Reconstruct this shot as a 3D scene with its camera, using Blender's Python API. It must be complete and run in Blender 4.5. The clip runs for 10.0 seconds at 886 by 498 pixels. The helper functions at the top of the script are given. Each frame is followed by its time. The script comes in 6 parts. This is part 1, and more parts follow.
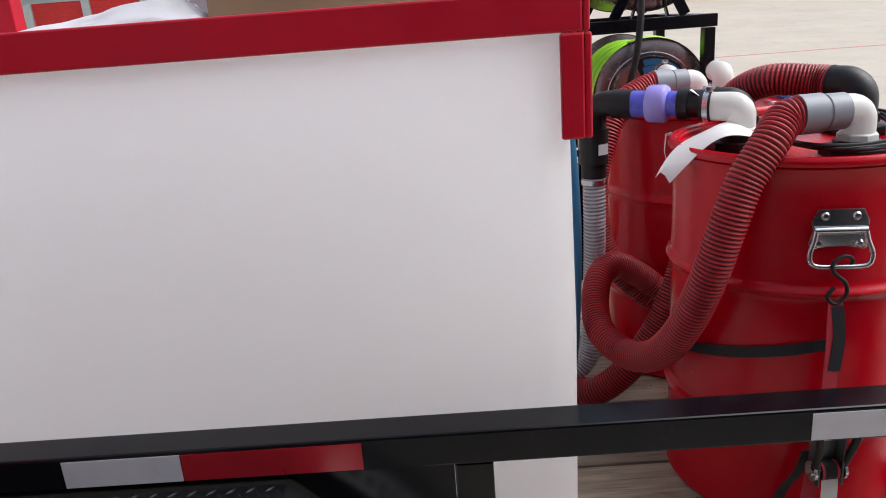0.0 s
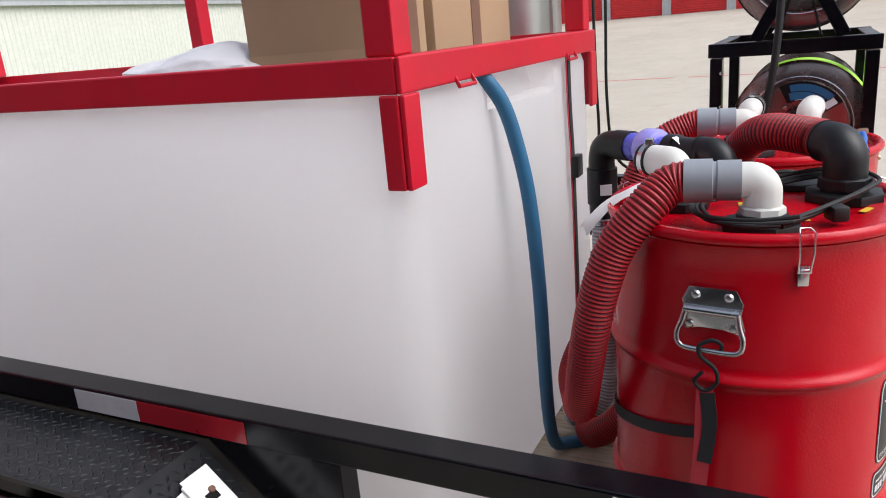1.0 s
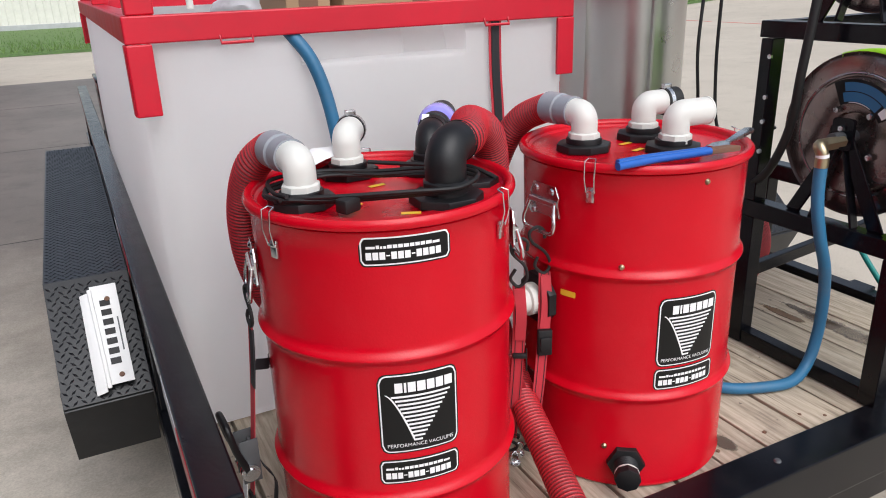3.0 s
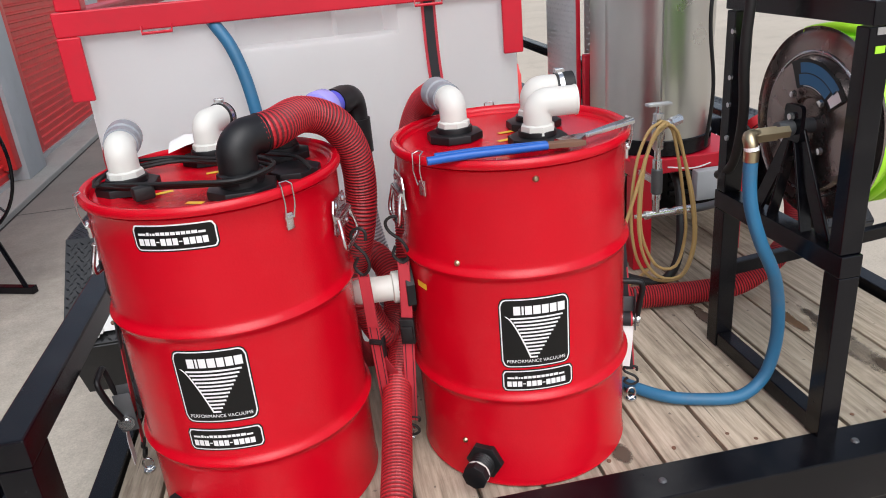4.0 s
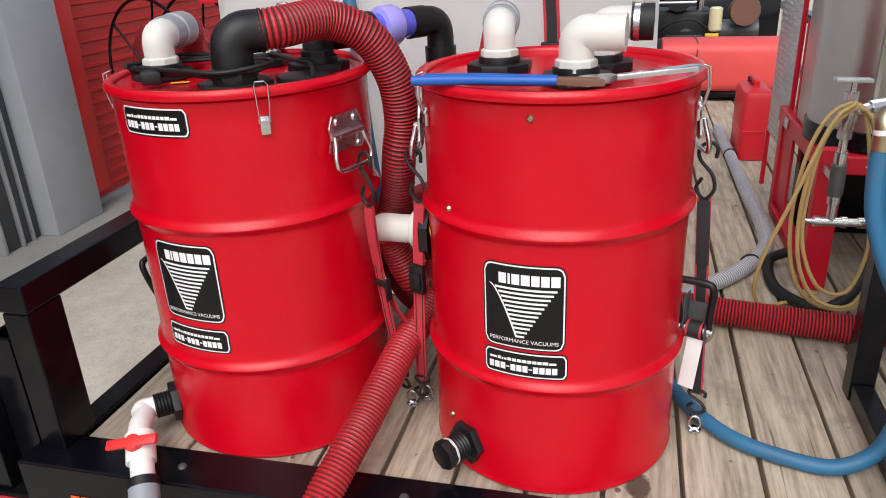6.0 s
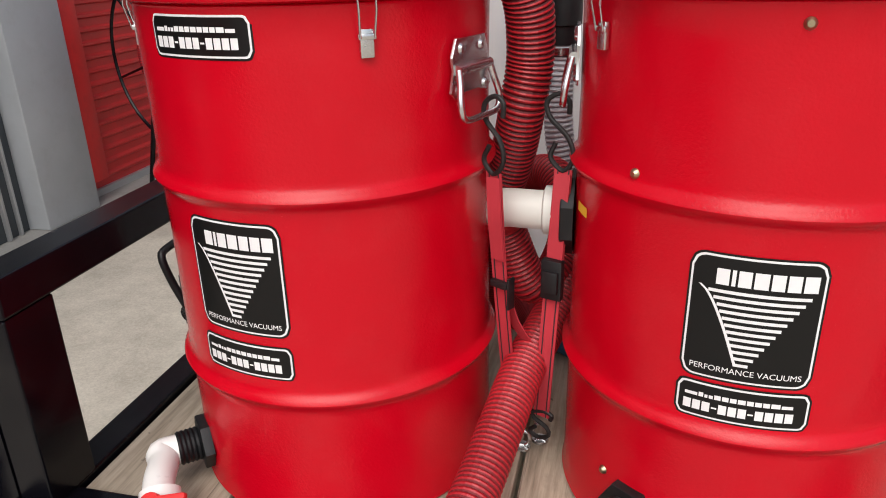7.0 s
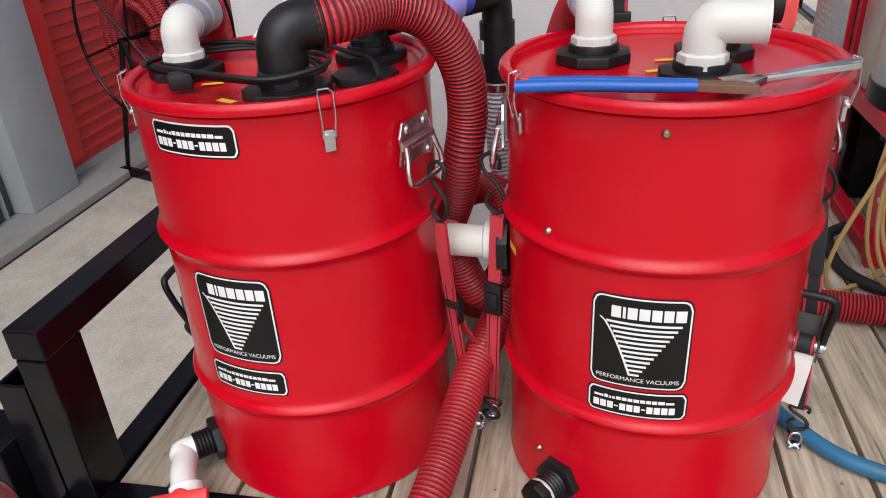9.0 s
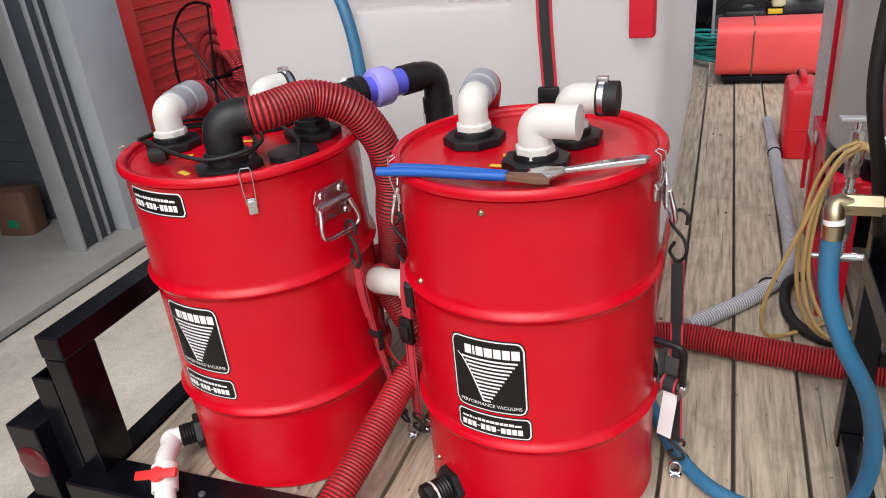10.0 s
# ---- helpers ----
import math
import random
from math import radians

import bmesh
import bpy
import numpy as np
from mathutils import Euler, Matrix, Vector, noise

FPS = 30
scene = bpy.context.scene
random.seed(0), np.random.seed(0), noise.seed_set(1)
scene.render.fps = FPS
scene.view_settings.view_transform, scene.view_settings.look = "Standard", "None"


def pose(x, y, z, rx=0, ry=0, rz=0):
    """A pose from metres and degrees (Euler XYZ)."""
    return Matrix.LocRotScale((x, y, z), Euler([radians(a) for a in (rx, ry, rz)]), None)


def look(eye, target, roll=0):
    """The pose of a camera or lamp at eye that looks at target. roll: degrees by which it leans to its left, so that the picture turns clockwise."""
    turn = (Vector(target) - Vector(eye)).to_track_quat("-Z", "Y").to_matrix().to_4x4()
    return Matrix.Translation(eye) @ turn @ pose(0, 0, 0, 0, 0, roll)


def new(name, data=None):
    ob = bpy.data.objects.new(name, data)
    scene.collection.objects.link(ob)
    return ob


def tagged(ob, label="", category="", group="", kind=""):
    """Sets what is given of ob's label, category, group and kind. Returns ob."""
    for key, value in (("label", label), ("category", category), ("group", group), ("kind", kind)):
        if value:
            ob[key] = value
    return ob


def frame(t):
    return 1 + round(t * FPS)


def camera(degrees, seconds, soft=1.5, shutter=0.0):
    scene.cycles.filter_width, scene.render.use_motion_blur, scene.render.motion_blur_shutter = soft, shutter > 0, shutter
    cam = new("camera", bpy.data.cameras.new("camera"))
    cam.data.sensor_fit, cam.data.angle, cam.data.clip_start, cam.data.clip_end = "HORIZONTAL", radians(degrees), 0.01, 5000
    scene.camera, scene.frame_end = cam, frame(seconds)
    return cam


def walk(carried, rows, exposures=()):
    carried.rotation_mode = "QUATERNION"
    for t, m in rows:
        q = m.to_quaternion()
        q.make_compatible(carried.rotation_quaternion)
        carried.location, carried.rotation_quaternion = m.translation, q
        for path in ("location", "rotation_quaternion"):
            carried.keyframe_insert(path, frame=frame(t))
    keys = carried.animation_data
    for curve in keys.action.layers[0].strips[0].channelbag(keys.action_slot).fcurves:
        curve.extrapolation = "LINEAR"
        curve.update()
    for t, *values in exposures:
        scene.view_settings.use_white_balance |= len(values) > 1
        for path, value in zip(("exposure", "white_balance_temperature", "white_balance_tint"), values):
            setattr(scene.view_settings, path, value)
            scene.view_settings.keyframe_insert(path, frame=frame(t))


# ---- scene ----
cam = camera(62.1, 10.0, soft=1.0)
PATH = [
    (0, (-1.222, 0.84, 1.814), (0.684, 0.88, 1.21), -4.4),
    (0.2, (-1.193, 0.674, 1.856), (0.702, 0.864, 1.246), -3.7),
    (0.5, (-1.196, 0.382, 1.824), (0.664, 0.868, 1.264), -4.0),
    (1, (-1.13, -0.09, 1.877), (0.574, 0.791, 1.311), -5.0),
    (1.2, (-1.076, -0.251, 1.829), (0.573, 0.75, 1.303), -4.1),
    (1.5, (-0.948, -0.486, 1.831), (0.618, 0.627, 1.276), -3.0),
    (2, (-0.715, -0.897, 1.837), (0.648, 0.44, 1.243), -3.2),
    (2.2, (-0.625, -1.09, 1.837), (0.619, 0.358, 1.241), -3.4),
    (3.3, (0.185, -1.553, 1.923), (0.836, 0.193, 1.198), -2.6),
    (3.5, (0.352, -1.624, 1.907), (0.867, 0.163, 1.17), -3.7),
    (4, (0.765, -1.743, 1.93), (1.052, 0.082, 1.165), -5.2),
    (4.5, (1.126, -1.718, 1.938), (1.38, 0.077, 1.095), -2.7),
    (5, (1.395, -1.714, 1.917), (1.415, 0.068, 1.01), -1.1),
    (5.5, (1.48, -1.596, 1.834), (1.218, 0.185, 0.965), -1.5),
    (6, (1.385, -1.551, 1.742), (0.915, 0.23, 0.964), -2.7),
    (6.2, (1.301, -1.521, 1.704), (0.768, 0.259, 0.965), -3.3),
    (7.3, (0.963, -1.081, 1.468), (0.573, 0.722, 0.696), -0.8),
    (7.5, (0.949, -1.042, 1.438), (0.604, 0.759, 0.639), -0.8),
    (8, (0.949, -1.004, 1.418), (0.671, 0.784, 0.565), -1.9),
    (8.5, (0.984, -1.1, 1.583), (0.702, 0.667, 0.691), -2.9),
    (9, (1.104, -1.338, 1.814), (0.726, 0.39, 0.882), -3.7),
    (9.5, (1.346, -1.575, 1.934), (0.791, 0.1, 0.993), -5.9),
    (10, (1.622, -1.474, 1.993), (0.947, 0.194, 1.119), -6.0),
]
walk(cam, [(t, look(eye, target, roll)) for t, eye, target, roll in PATH], [(0, 0.45, 6150, 10), (1.5, 0.34, 6100, 10), (3.5, 0.2, 6150, 10), (6.2, 0.2, 6350, 10), (7.5, 0.07, 6550, 10), (8, 0.1, 6450, 10), (9, 0.05, 6200, 10), (10, 0.22, 6350, 10)])

# ---- world, sun, exposure ----
SUN_ELEV, SUN_AZ = 50.0, 176.0   # azimuth: clockwise from +y
world = bpy.data.worlds.new("sky")
scene.world = world
world.use_nodes = True
wn, wl = world.node_tree.nodes, world.node_tree.links
sky = wn.new("ShaderNodeTexSky")
sky.sky_type = "NISHITA"
sky.sun_disc = False
sky.sun_elevation = radians(SUN_ELEV)
sky.sun_rotation = radians(SUN_AZ)
sky.dust_density = 4.0
haze = wn.new("ShaderNodeHueSaturation")
haze.inputs["Saturation"].default_value = 0.5
wl.new(sky.outputs["Color"], haze.inputs["Color"])
wl.new(haze.outputs["Color"], wn["Background"].inputs["Color"])
wn["Background"].inputs["Strength"].default_value = 0.15
sun = new("sun", bpy.data.lights.new("sun", "SUN"))
sun.data.energy, sun.data.angle, sun.data.color = 1.5, radians(55), (1.0, 0.975, 0.95)
_az, _el = radians(SUN_AZ), radians(SUN_ELEV)
sun.matrix_world = look((0, 0, 0), (-math.sin(_az) * math.cos(_el), -math.cos(_az) * math.cos(_el), -math.sin(_el)))

# ---- materials ----
def nodes_of(name):
    m = bpy.data.materials.new(name)
    m.use_nodes = True
    return m, m.node_tree.nodes, m.node_tree.links, m.node_tree.nodes["Principled BSDF"]


def noise_node(n, l, src, scale, detail=4, rough=0.6):
    t = n.new("ShaderNodeTexNoise")
    t.inputs["Scale"].default_value, t.inputs["Detail"].default_value, t.inputs["Roughness"].default_value = scale, detail, rough
    l.new(src, t.inputs["Vector"])
    return t


def ramp_node(n, l, src, stops):
    r = n.new("ShaderNodeValToRGB")
    e = r.color_ramp.elements
    while len(e) < len(stops):
        e.new(0.5)
    for k, (p, c) in zip(e, stops):
        k.position, k.color = p, (*c, 1) if len(c) == 3 else c
    l.new(src, r.inputs["Fac"])
    return r


def mix_node(n, l, fac, a, b, kind="MIX"):
    m = n.new("ShaderNodeMix")
    m.data_type, m.blend_type = "RGBA", kind
    for sock, v in ((m.inputs[0], fac), (m.inputs[6], a), (m.inputs[7], b)):
        if isinstance(v, (int, float)):
            sock.default_value = v
        elif isinstance(v, tuple):
            sock.default_value = (*v, 1)
        else:
            l.new(v, sock)
    return m.outputs[2]


def surface(name, col, rough=0.5, metal=0.0, dirt=None, dirt_amt=0.3, scale=3.0, grain=60.0, bump=0.1, depth=0.001, coat=0.0, vary=0.12, spots=0.0, gloss=0.5):
    """A painted, plastic or metal surface: two scales of tone, roughness wear and fine relief."""
    m, n, l, b = nodes_of(name)
    co = n.new("ShaderNodeTexCoord").outputs["Object"]
    big, small = noise_node(n, l, co, scale), noise_node(n, l, co, grain, 3)
    dark = tuple(c * (1 - vary) for c in col)
    lite = tuple(min(1, c * (1 + vary)) for c in col)
    c = ramp_node(n, l, big.outputs["Fac"], ((0.3, dark), (0.7, lite))).outputs["Color"]
    if dirt:
        f = ramp_node(n, l, noise_node(n, l, co, scale * 2.7, 6, 0.7).outputs["Fac"], ((0.5, (0, 0, 0)), (0.75, (dirt_amt,) * 3))).outputs["Color"]
        c = mix_node(n, l, f, c, dirt)
    if spots:
        f = ramp_node(n, l, noise_node(n, l, co, grain * 1.3, 2).outputs["Fac"], ((0.72, (0, 0, 0)), (0.78, (spots,) * 3))).outputs["Color"]
        c = mix_node(n, l, f, c, dirt or (0.6, 0.6, 0.6))
    l.new(c, b.inputs["Base Color"])
    r = n.new("ShaderNodeMapRange")
    r.inputs["To Min"].default_value, r.inputs["To Max"].default_value = max(0.03, rough - 0.1), min(1, rough + 0.12)
    l.new(noise_node(n, l, co, scale * 4).outputs["Fac"], r.inputs["Value"])
    l.new(r.outputs["Result"], b.inputs["Roughness"])
    b.inputs["Metallic"].default_value = metal
    b.inputs["Coat Weight"].default_value = coat
    b.inputs["Specular IOR Level"].default_value = gloss
    b.inputs["Coat Roughness"].default_value = 0.15
    if bump:
        k = n.new("ShaderNodeBump")
        k.inputs["Strength"].default_value, k.inputs["Distance"].default_value = bump, depth
        l.new(small.outputs["Fac"], k.inputs["Height"])
        l.new(k.outputs["Normal"], b.inputs["Normal"])
    return m


def concrete(name, a, b2, stain, lit=None):
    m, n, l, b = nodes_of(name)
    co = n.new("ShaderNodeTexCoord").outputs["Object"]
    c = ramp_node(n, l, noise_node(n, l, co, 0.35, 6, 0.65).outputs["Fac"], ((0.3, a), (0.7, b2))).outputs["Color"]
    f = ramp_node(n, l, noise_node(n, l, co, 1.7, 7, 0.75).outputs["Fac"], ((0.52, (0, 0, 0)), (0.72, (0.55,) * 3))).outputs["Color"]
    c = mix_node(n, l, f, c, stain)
    if lit:
        # the far end's shade is put into the slab's colour, with an uneven change
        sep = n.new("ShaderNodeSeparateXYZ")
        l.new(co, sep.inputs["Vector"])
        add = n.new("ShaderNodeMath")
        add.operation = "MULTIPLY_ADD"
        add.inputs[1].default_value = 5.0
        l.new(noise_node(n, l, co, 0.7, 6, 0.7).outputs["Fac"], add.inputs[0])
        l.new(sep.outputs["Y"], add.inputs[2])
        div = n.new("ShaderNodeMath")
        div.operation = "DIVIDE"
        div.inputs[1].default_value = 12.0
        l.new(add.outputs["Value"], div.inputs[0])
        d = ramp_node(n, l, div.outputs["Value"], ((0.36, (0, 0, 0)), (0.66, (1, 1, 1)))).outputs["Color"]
        pale = ramp_node(n, l, noise_node(n, l, co, 2.3, 7, 0.75).outputs["Fac"], ((0.3, lit[0]), (0.68, lit[1]))).outputs["Color"]
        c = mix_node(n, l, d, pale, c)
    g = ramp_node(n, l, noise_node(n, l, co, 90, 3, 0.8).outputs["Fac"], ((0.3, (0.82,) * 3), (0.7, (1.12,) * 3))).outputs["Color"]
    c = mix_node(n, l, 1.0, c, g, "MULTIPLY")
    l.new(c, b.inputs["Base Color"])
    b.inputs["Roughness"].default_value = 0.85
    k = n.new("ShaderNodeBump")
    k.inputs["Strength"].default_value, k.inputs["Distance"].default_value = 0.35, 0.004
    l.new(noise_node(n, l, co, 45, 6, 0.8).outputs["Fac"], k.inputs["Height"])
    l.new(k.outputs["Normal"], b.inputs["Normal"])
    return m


def plank_wood(name):
    m, n, l, b = nodes_of(name)
    tc = n.new("ShaderNodeTexCoord")
    info = n.new("ShaderNodeObjectInfo")
    mp = n.new("ShaderNodeMapping")
    mp.inputs["Scale"].default_value = (1.0, 0.07, 1.0)
    off = n.new("ShaderNodeVectorMath")
    off.operation = "MULTIPLY_ADD"
    comb = n.new("ShaderNodeCombineXYZ")
    for s in ("X", "Y"):
        l.new(info.outputs["Random"], comb.inputs[s])
    off.inputs[1].default_value = (37, 53, 0)
    l.new(comb.outputs["Vector"], off.inputs[0])
    l.new(tc.outputs["Object"], off.inputs[2])
    l.new(off.outputs["Vector"], mp.inputs["Vector"])
    grain = noise_node(n, l, mp.outputs["Vector"], 55, 5, 0.65)
    c = ramp_node(n, l, grain.outputs["Fac"], ((0.25, (0.15, 0.12, 0.09)), (0.42, (0.33, 0.285, 0.225)), (0.56, (0.45, 0.395, 0.32)), (0.8, (0.60, 0.545, 0.46)))).outputs["Color"]
    tone = ramp_node(n, l, info.outputs["Random"], ((0, (0.72, 0.70, 0.67)), (1, (1.14, 1.09, 1.02)))).outputs["Color"]
    c = mix_node(n, l, 1.0, c, tone, "MULTIPLY")
    f = ramp_node(n, l, noise_node(n, l, off.outputs["Vector"], 4.0, 6, 0.7).outputs["Fac"], ((0.52, (0, 0, 0)), (0.70, (0.6,) * 3))).outputs["Color"]
    c = mix_node(n, l, f, c, (0.18, 0.145, 0.115))
    sp = ramp_node(n, l, noise_node(n, l, off.outputs["Vector"], 38.0, 2, 0.5).outputs["Fac"], ((0.72, (0, 0, 0)), (0.76, (0.7,) * 3))).outputs["Color"]
    c = mix_node(n, l, sp, c, (0.07, 0.055, 0.045))
    mp2 = n.new("ShaderNodeMapping")
    mp2.inputs["Scale"].default_value = (1.0, 0.018, 1.0)
    l.new(off.outputs["Vector"], mp2.inputs["Vector"])
    cr = ramp_node(n, l, noise_node(n, l, mp2.outputs["Vector"], 95, 3, 0.5).outputs["Fac"], ((0.28, (0.75,) * 3), (0.34, (0, 0, 0)))).outputs["Color"]
    c = mix_node(n, l, cr, c, (0.09, 0.07, 0.052))
    l.new(c, b.inputs["Base Color"])
    b.inputs["Roughness"].default_value = 0.8
    k = n.new("ShaderNodeBump")
    k.inputs["Strength"].default_value, k.inputs["Distance"].default_value = 0.5, 0.003
    l.new(grain.outputs["Fac"], k.inputs["Height"])
    l.new(k.outputs["Normal"], b.inputs["Normal"])
    return m


def milky(name, col, share):
    """Thin-walled milky plastic: part of the light goes through the wall."""
    m = surface(name, col, 0.40, grain=22, bump=0.06, depth=0.002, vary=0.015, scale=1.2, dirt=(0.80, 0.78, 0.74), dirt_amt=0.3)
    n, l = m.node_tree.nodes, m.node_tree.links
    b, o = n["Principled BSDF"], n["Material Output"]
    t = n.new("ShaderNodeBsdfTranslucent")
    t.inputs["Color"].default_value = (0.99, 0.99, 0.99, 1)
    x = n.new("ShaderNodeMixShader")
    x.inputs["Fac"].default_value = share
    l.new(b.outputs["BSDF"], x.inputs[1])
    l.new(t.outputs["BSDF"], x.inputs[2])
    l.new(x.outputs["Shader"], o.inputs["Surface"])
    return m


def drum_paint(name):
    """Glossy sprayed enamel: orange peel over slow waves in the sheet, faint scuffs and chips."""
    m = surface(name, (0.515, 0.0008, 0.0105), 0.20, grain=210, bump=0.52, depth=0.0011, vary=0.05, dirt=(0.60, 0.05, 0.055), dirt_amt=0.12, spots=0.5, gloss=0.32)
    n, l = m.node_tree.nodes, m.node_tree.links
    b = n["Principled BSDF"]
    co = n.new("ShaderNodeTexCoord").outputs["Object"]
    fine = b.inputs["Normal"].links[0].from_node
    wave = n.new("ShaderNodeBump")
    wave.inputs["Strength"].default_value, wave.inputs["Distance"].default_value = 0.35, 0.012
    l.new(noise_node(n, l, co, 7.0, 2, 0.4).outputs["Fac"], wave.inputs["Height"])
    l.new(wave.outputs["Normal"], fine.inputs["Normal"])
    return m


RED = drum_paint("drum_red_paint")
FRAME_RED = surface("frame_red_paint", (0.52, 0.003, 0.020), 0.40, grain=90, bump=0.12, vary=0.1, dirt=(0.35, 0.02, 0.03), dirt_amt=0.4, spots=0.25)
FADED_RED = surface("faded_red_plastic", (0.72, 0.075, 0.07), 0.5, grain=120, bump=0.15, vary=0.1)
CAN_RED = surface("red_can_plastic", (0.60, 0.012, 0.02), 0.4, grain=120, bump=0.12, vary=0.08)
DOOR_RED = surface("door_red_paint", (0.62, 0.028, 0.028), 0.45, grain=30, bump=0.05, vary=0.1, dirt=(0.3, 0.03, 0.03), dirt_amt=0.4)
BLACK = surface("black_enamel", (0.0032, 0.0033, 0.0052), 0.22, grain=110, bump=0.20, vary=0.3, dirt=(0.04, 0.037, 0.034), dirt_amt=0.2, spots=0.35, gloss=0.27)
PLASTIC = surface("black_plastic", (0.005, 0.005, 0.006), 0.45, grain=140, bump=0.12, vary=0.2, dirt=(0.05, 0.05, 0.05), dirt_amt=0.25, gloss=0.4)
RUBBER = surface("black_rubber", (0.007, 0.007, 0.007), 0.6, grain=90, bump=0.2, vary=0.2)
GREY_STEEL = surface("worn_grey_steel", (0.10, 0.105, 0.11), 0.45, metal=0.4, grain=90, bump=0.15, vary=0.2, dirt=(0.05, 0.05, 0.05))
WHITE = milky("white_fitting_plastic", (0.80, 0.80, 0.74), 0.30)
PVC_WHITE = surface("white_pvc", (0.80, 0.79, 0.76), 0.3, grain=60, bump=0.03, vary=0.03)
TANK = milky("milky_tank_plastic", (0.93, 0.925, 0.90), 0.73)
COUPLER = surface("grey_pvc", (0.27, 0.29, 0.32), 0.38, grain=70, bump=0.05, vary=0.08, dirt=(0.42, 0.42, 0.42))
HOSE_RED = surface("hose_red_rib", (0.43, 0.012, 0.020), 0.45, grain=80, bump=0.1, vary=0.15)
# darker stripes between the red ribs, with groove shade put into these colours
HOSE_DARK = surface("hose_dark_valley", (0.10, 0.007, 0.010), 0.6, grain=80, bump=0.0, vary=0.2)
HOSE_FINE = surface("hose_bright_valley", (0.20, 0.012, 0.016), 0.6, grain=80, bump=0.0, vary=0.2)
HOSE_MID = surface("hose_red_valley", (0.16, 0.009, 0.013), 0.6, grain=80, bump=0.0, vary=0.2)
TREAD = surface("tread_plate_black", (0.008, 0.009, 0.011), 0.34, grain=60, bump=0.2, vary=0.3, dirt=(0.05, 0.05, 0.05), dirt_amt=0.25, gloss=0.42)
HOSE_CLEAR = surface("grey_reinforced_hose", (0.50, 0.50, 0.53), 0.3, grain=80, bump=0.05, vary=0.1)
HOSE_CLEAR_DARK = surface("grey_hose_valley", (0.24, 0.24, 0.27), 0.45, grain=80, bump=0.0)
HOSE_BLUE = surface("blue_rubber_hose", (0.025, 0.14, 0.27), 0.5, grain=120, bump=0.2, vary=0.15, dirt=(0.10, 0.14, 0.18), dirt_amt=0.5)
HOSE_TEAL = surface("teal_garden_hose", (0.01, 0.22, 0.20), 0.45, grain=80, vary=0.15)
HOSE_TAN = surface("tan_hose", (0.46, 0.31, 0.12), 0.42, grain=80, vary=0.15)
HOSE_LIME = surface("lime_hose", (0.40, 0.80, 0.03), 0.45, grain=60, bump=0.15, vary=0.12)
GREEN = surface("green_plastic", (0.01, 0.24, 0.11), 0.35, grain=60)
VALVE_BLUE = surface("blue_check_valve", (0.10, 0.11, 0.62), 0.25, grain=60, bump=0.04, vary=0.08, coat=0.3)
VALVE_PALE = surface("violet_clear_body", (0.33, 0.30, 0.75), 0.2, grain=60, bump=0.03, coat=0.3)
TOOL_BLUE = surface("blue_grip", (0.01, 0.10, 0.42), 0.4, grain=90, vary=0.15)
CHROME = surface("zinc_steel", (0.62, 0.63, 0.64), 0.24, metal=1.0, grain=90, bump=0.06, vary=0.1)
STAINLESS = surface("stainless_sheet", (0.55, 0.55, 0.53), 0.30, metal=1.0, grain=30, bump=0.03, vary=0.08, scale=1.5)
REEL_STEEL = surface("reel_disc_steel", (0.26, 0.215, 0.20), 0.25, metal=0.9, grain=60, bump=0.05, vary=0.15)
BRASS = surface("brass", (0.44, 0.37, 0.24), 0.36, metal=1.0, grain=60, bump=0.1, vary=0.2)
ALUMINIUM = surface("aluminium_plate", (0.60, 0.61, 0.62), 0.32, metal=1.0, grain=60, bump=0.08, vary=0.1)
CARD = surface("brown_cardboard", (0.36, 0.235, 0.135), 0.8, grain=50, bump=0.1, vary=0.08)
BAG = surface("white_plastic_bag", (0.72, 0.71, 0.72), 0.4, grain=14, bump=0.5, depth=0.01, vary=0.08)
PAPER = surface("white_paper", (0.78, 0.78, 0.77), 0.7, grain=40, vary=0.05)
INK_BLACK = surface("sticker_black", (0.006, 0.006, 0.006), 0.32, grain=50, bump=0.0, vary=0.1, gloss=0.3)
INK_WHITE = surface("sticker_white", (0.80, 0.80, 0.80), 0.35, grain=50, bump=0.0, vary=0.03)
INK_YELLOW = surface("sticker_yellow", (0.75, 0.48, 0.03), 0.5, grain=50, bump=0.0)
INK_ORANGE = surface("sticker_orange", (0.65, 0.10, 0.02), 0.5, grain=50, bump=0.0)
INK_BLUE = surface("badge_blue", (0.02, 0.13, 0.28), 0.35, grain=50, bump=0.0)
STRAP_RED = surface("red_webbing", (0.46, 0.03, 0.045), 0.7, grain=240, bump=0.4, vary=0.15)
STRAP_BLACK = surface("black_webbing", (0.015, 0.015, 0.018), 0.7, grain=240, bump=0.4, vary=0.2)
TAPE_RED = surface("reflective_red", (0.36, 0.01, 0.02), 0.3, grain=200, bump=0.1, vary=0.12)
TAPE_WHITE = surface("reflective_white", (0.55, 0.55, 0.57), 0.3, grain=200, bump=0.1, vary=0.15, dirt=(0.3, 0.3, 0.32))
HANDLE_RED = surface("valve_handle_red", (0.68, 0.03, 0.03), 0.4, grain=60)
LENS_RED = surface("tail_lens_red", (0.075, 0.004, 0.006), 0.25, grain=200, bump=0.3)
GREY_WALL = surface("grey_painted_wall", (0.40, 0.42, 0.44), 0.6, grain=40, bump=0.1, vary=0.06, dirt=(0.3, 0.3, 0.3))
DARK_TRIM = surface("dark_grey_trim", (0.055, 0.065, 0.075), 0.45, grain=40, vary=0.15)
GALV = surface("galvanised_trim", (0.50, 0.51, 0.52), 0.4, metal=0.5, grain=40, vary=0.1)
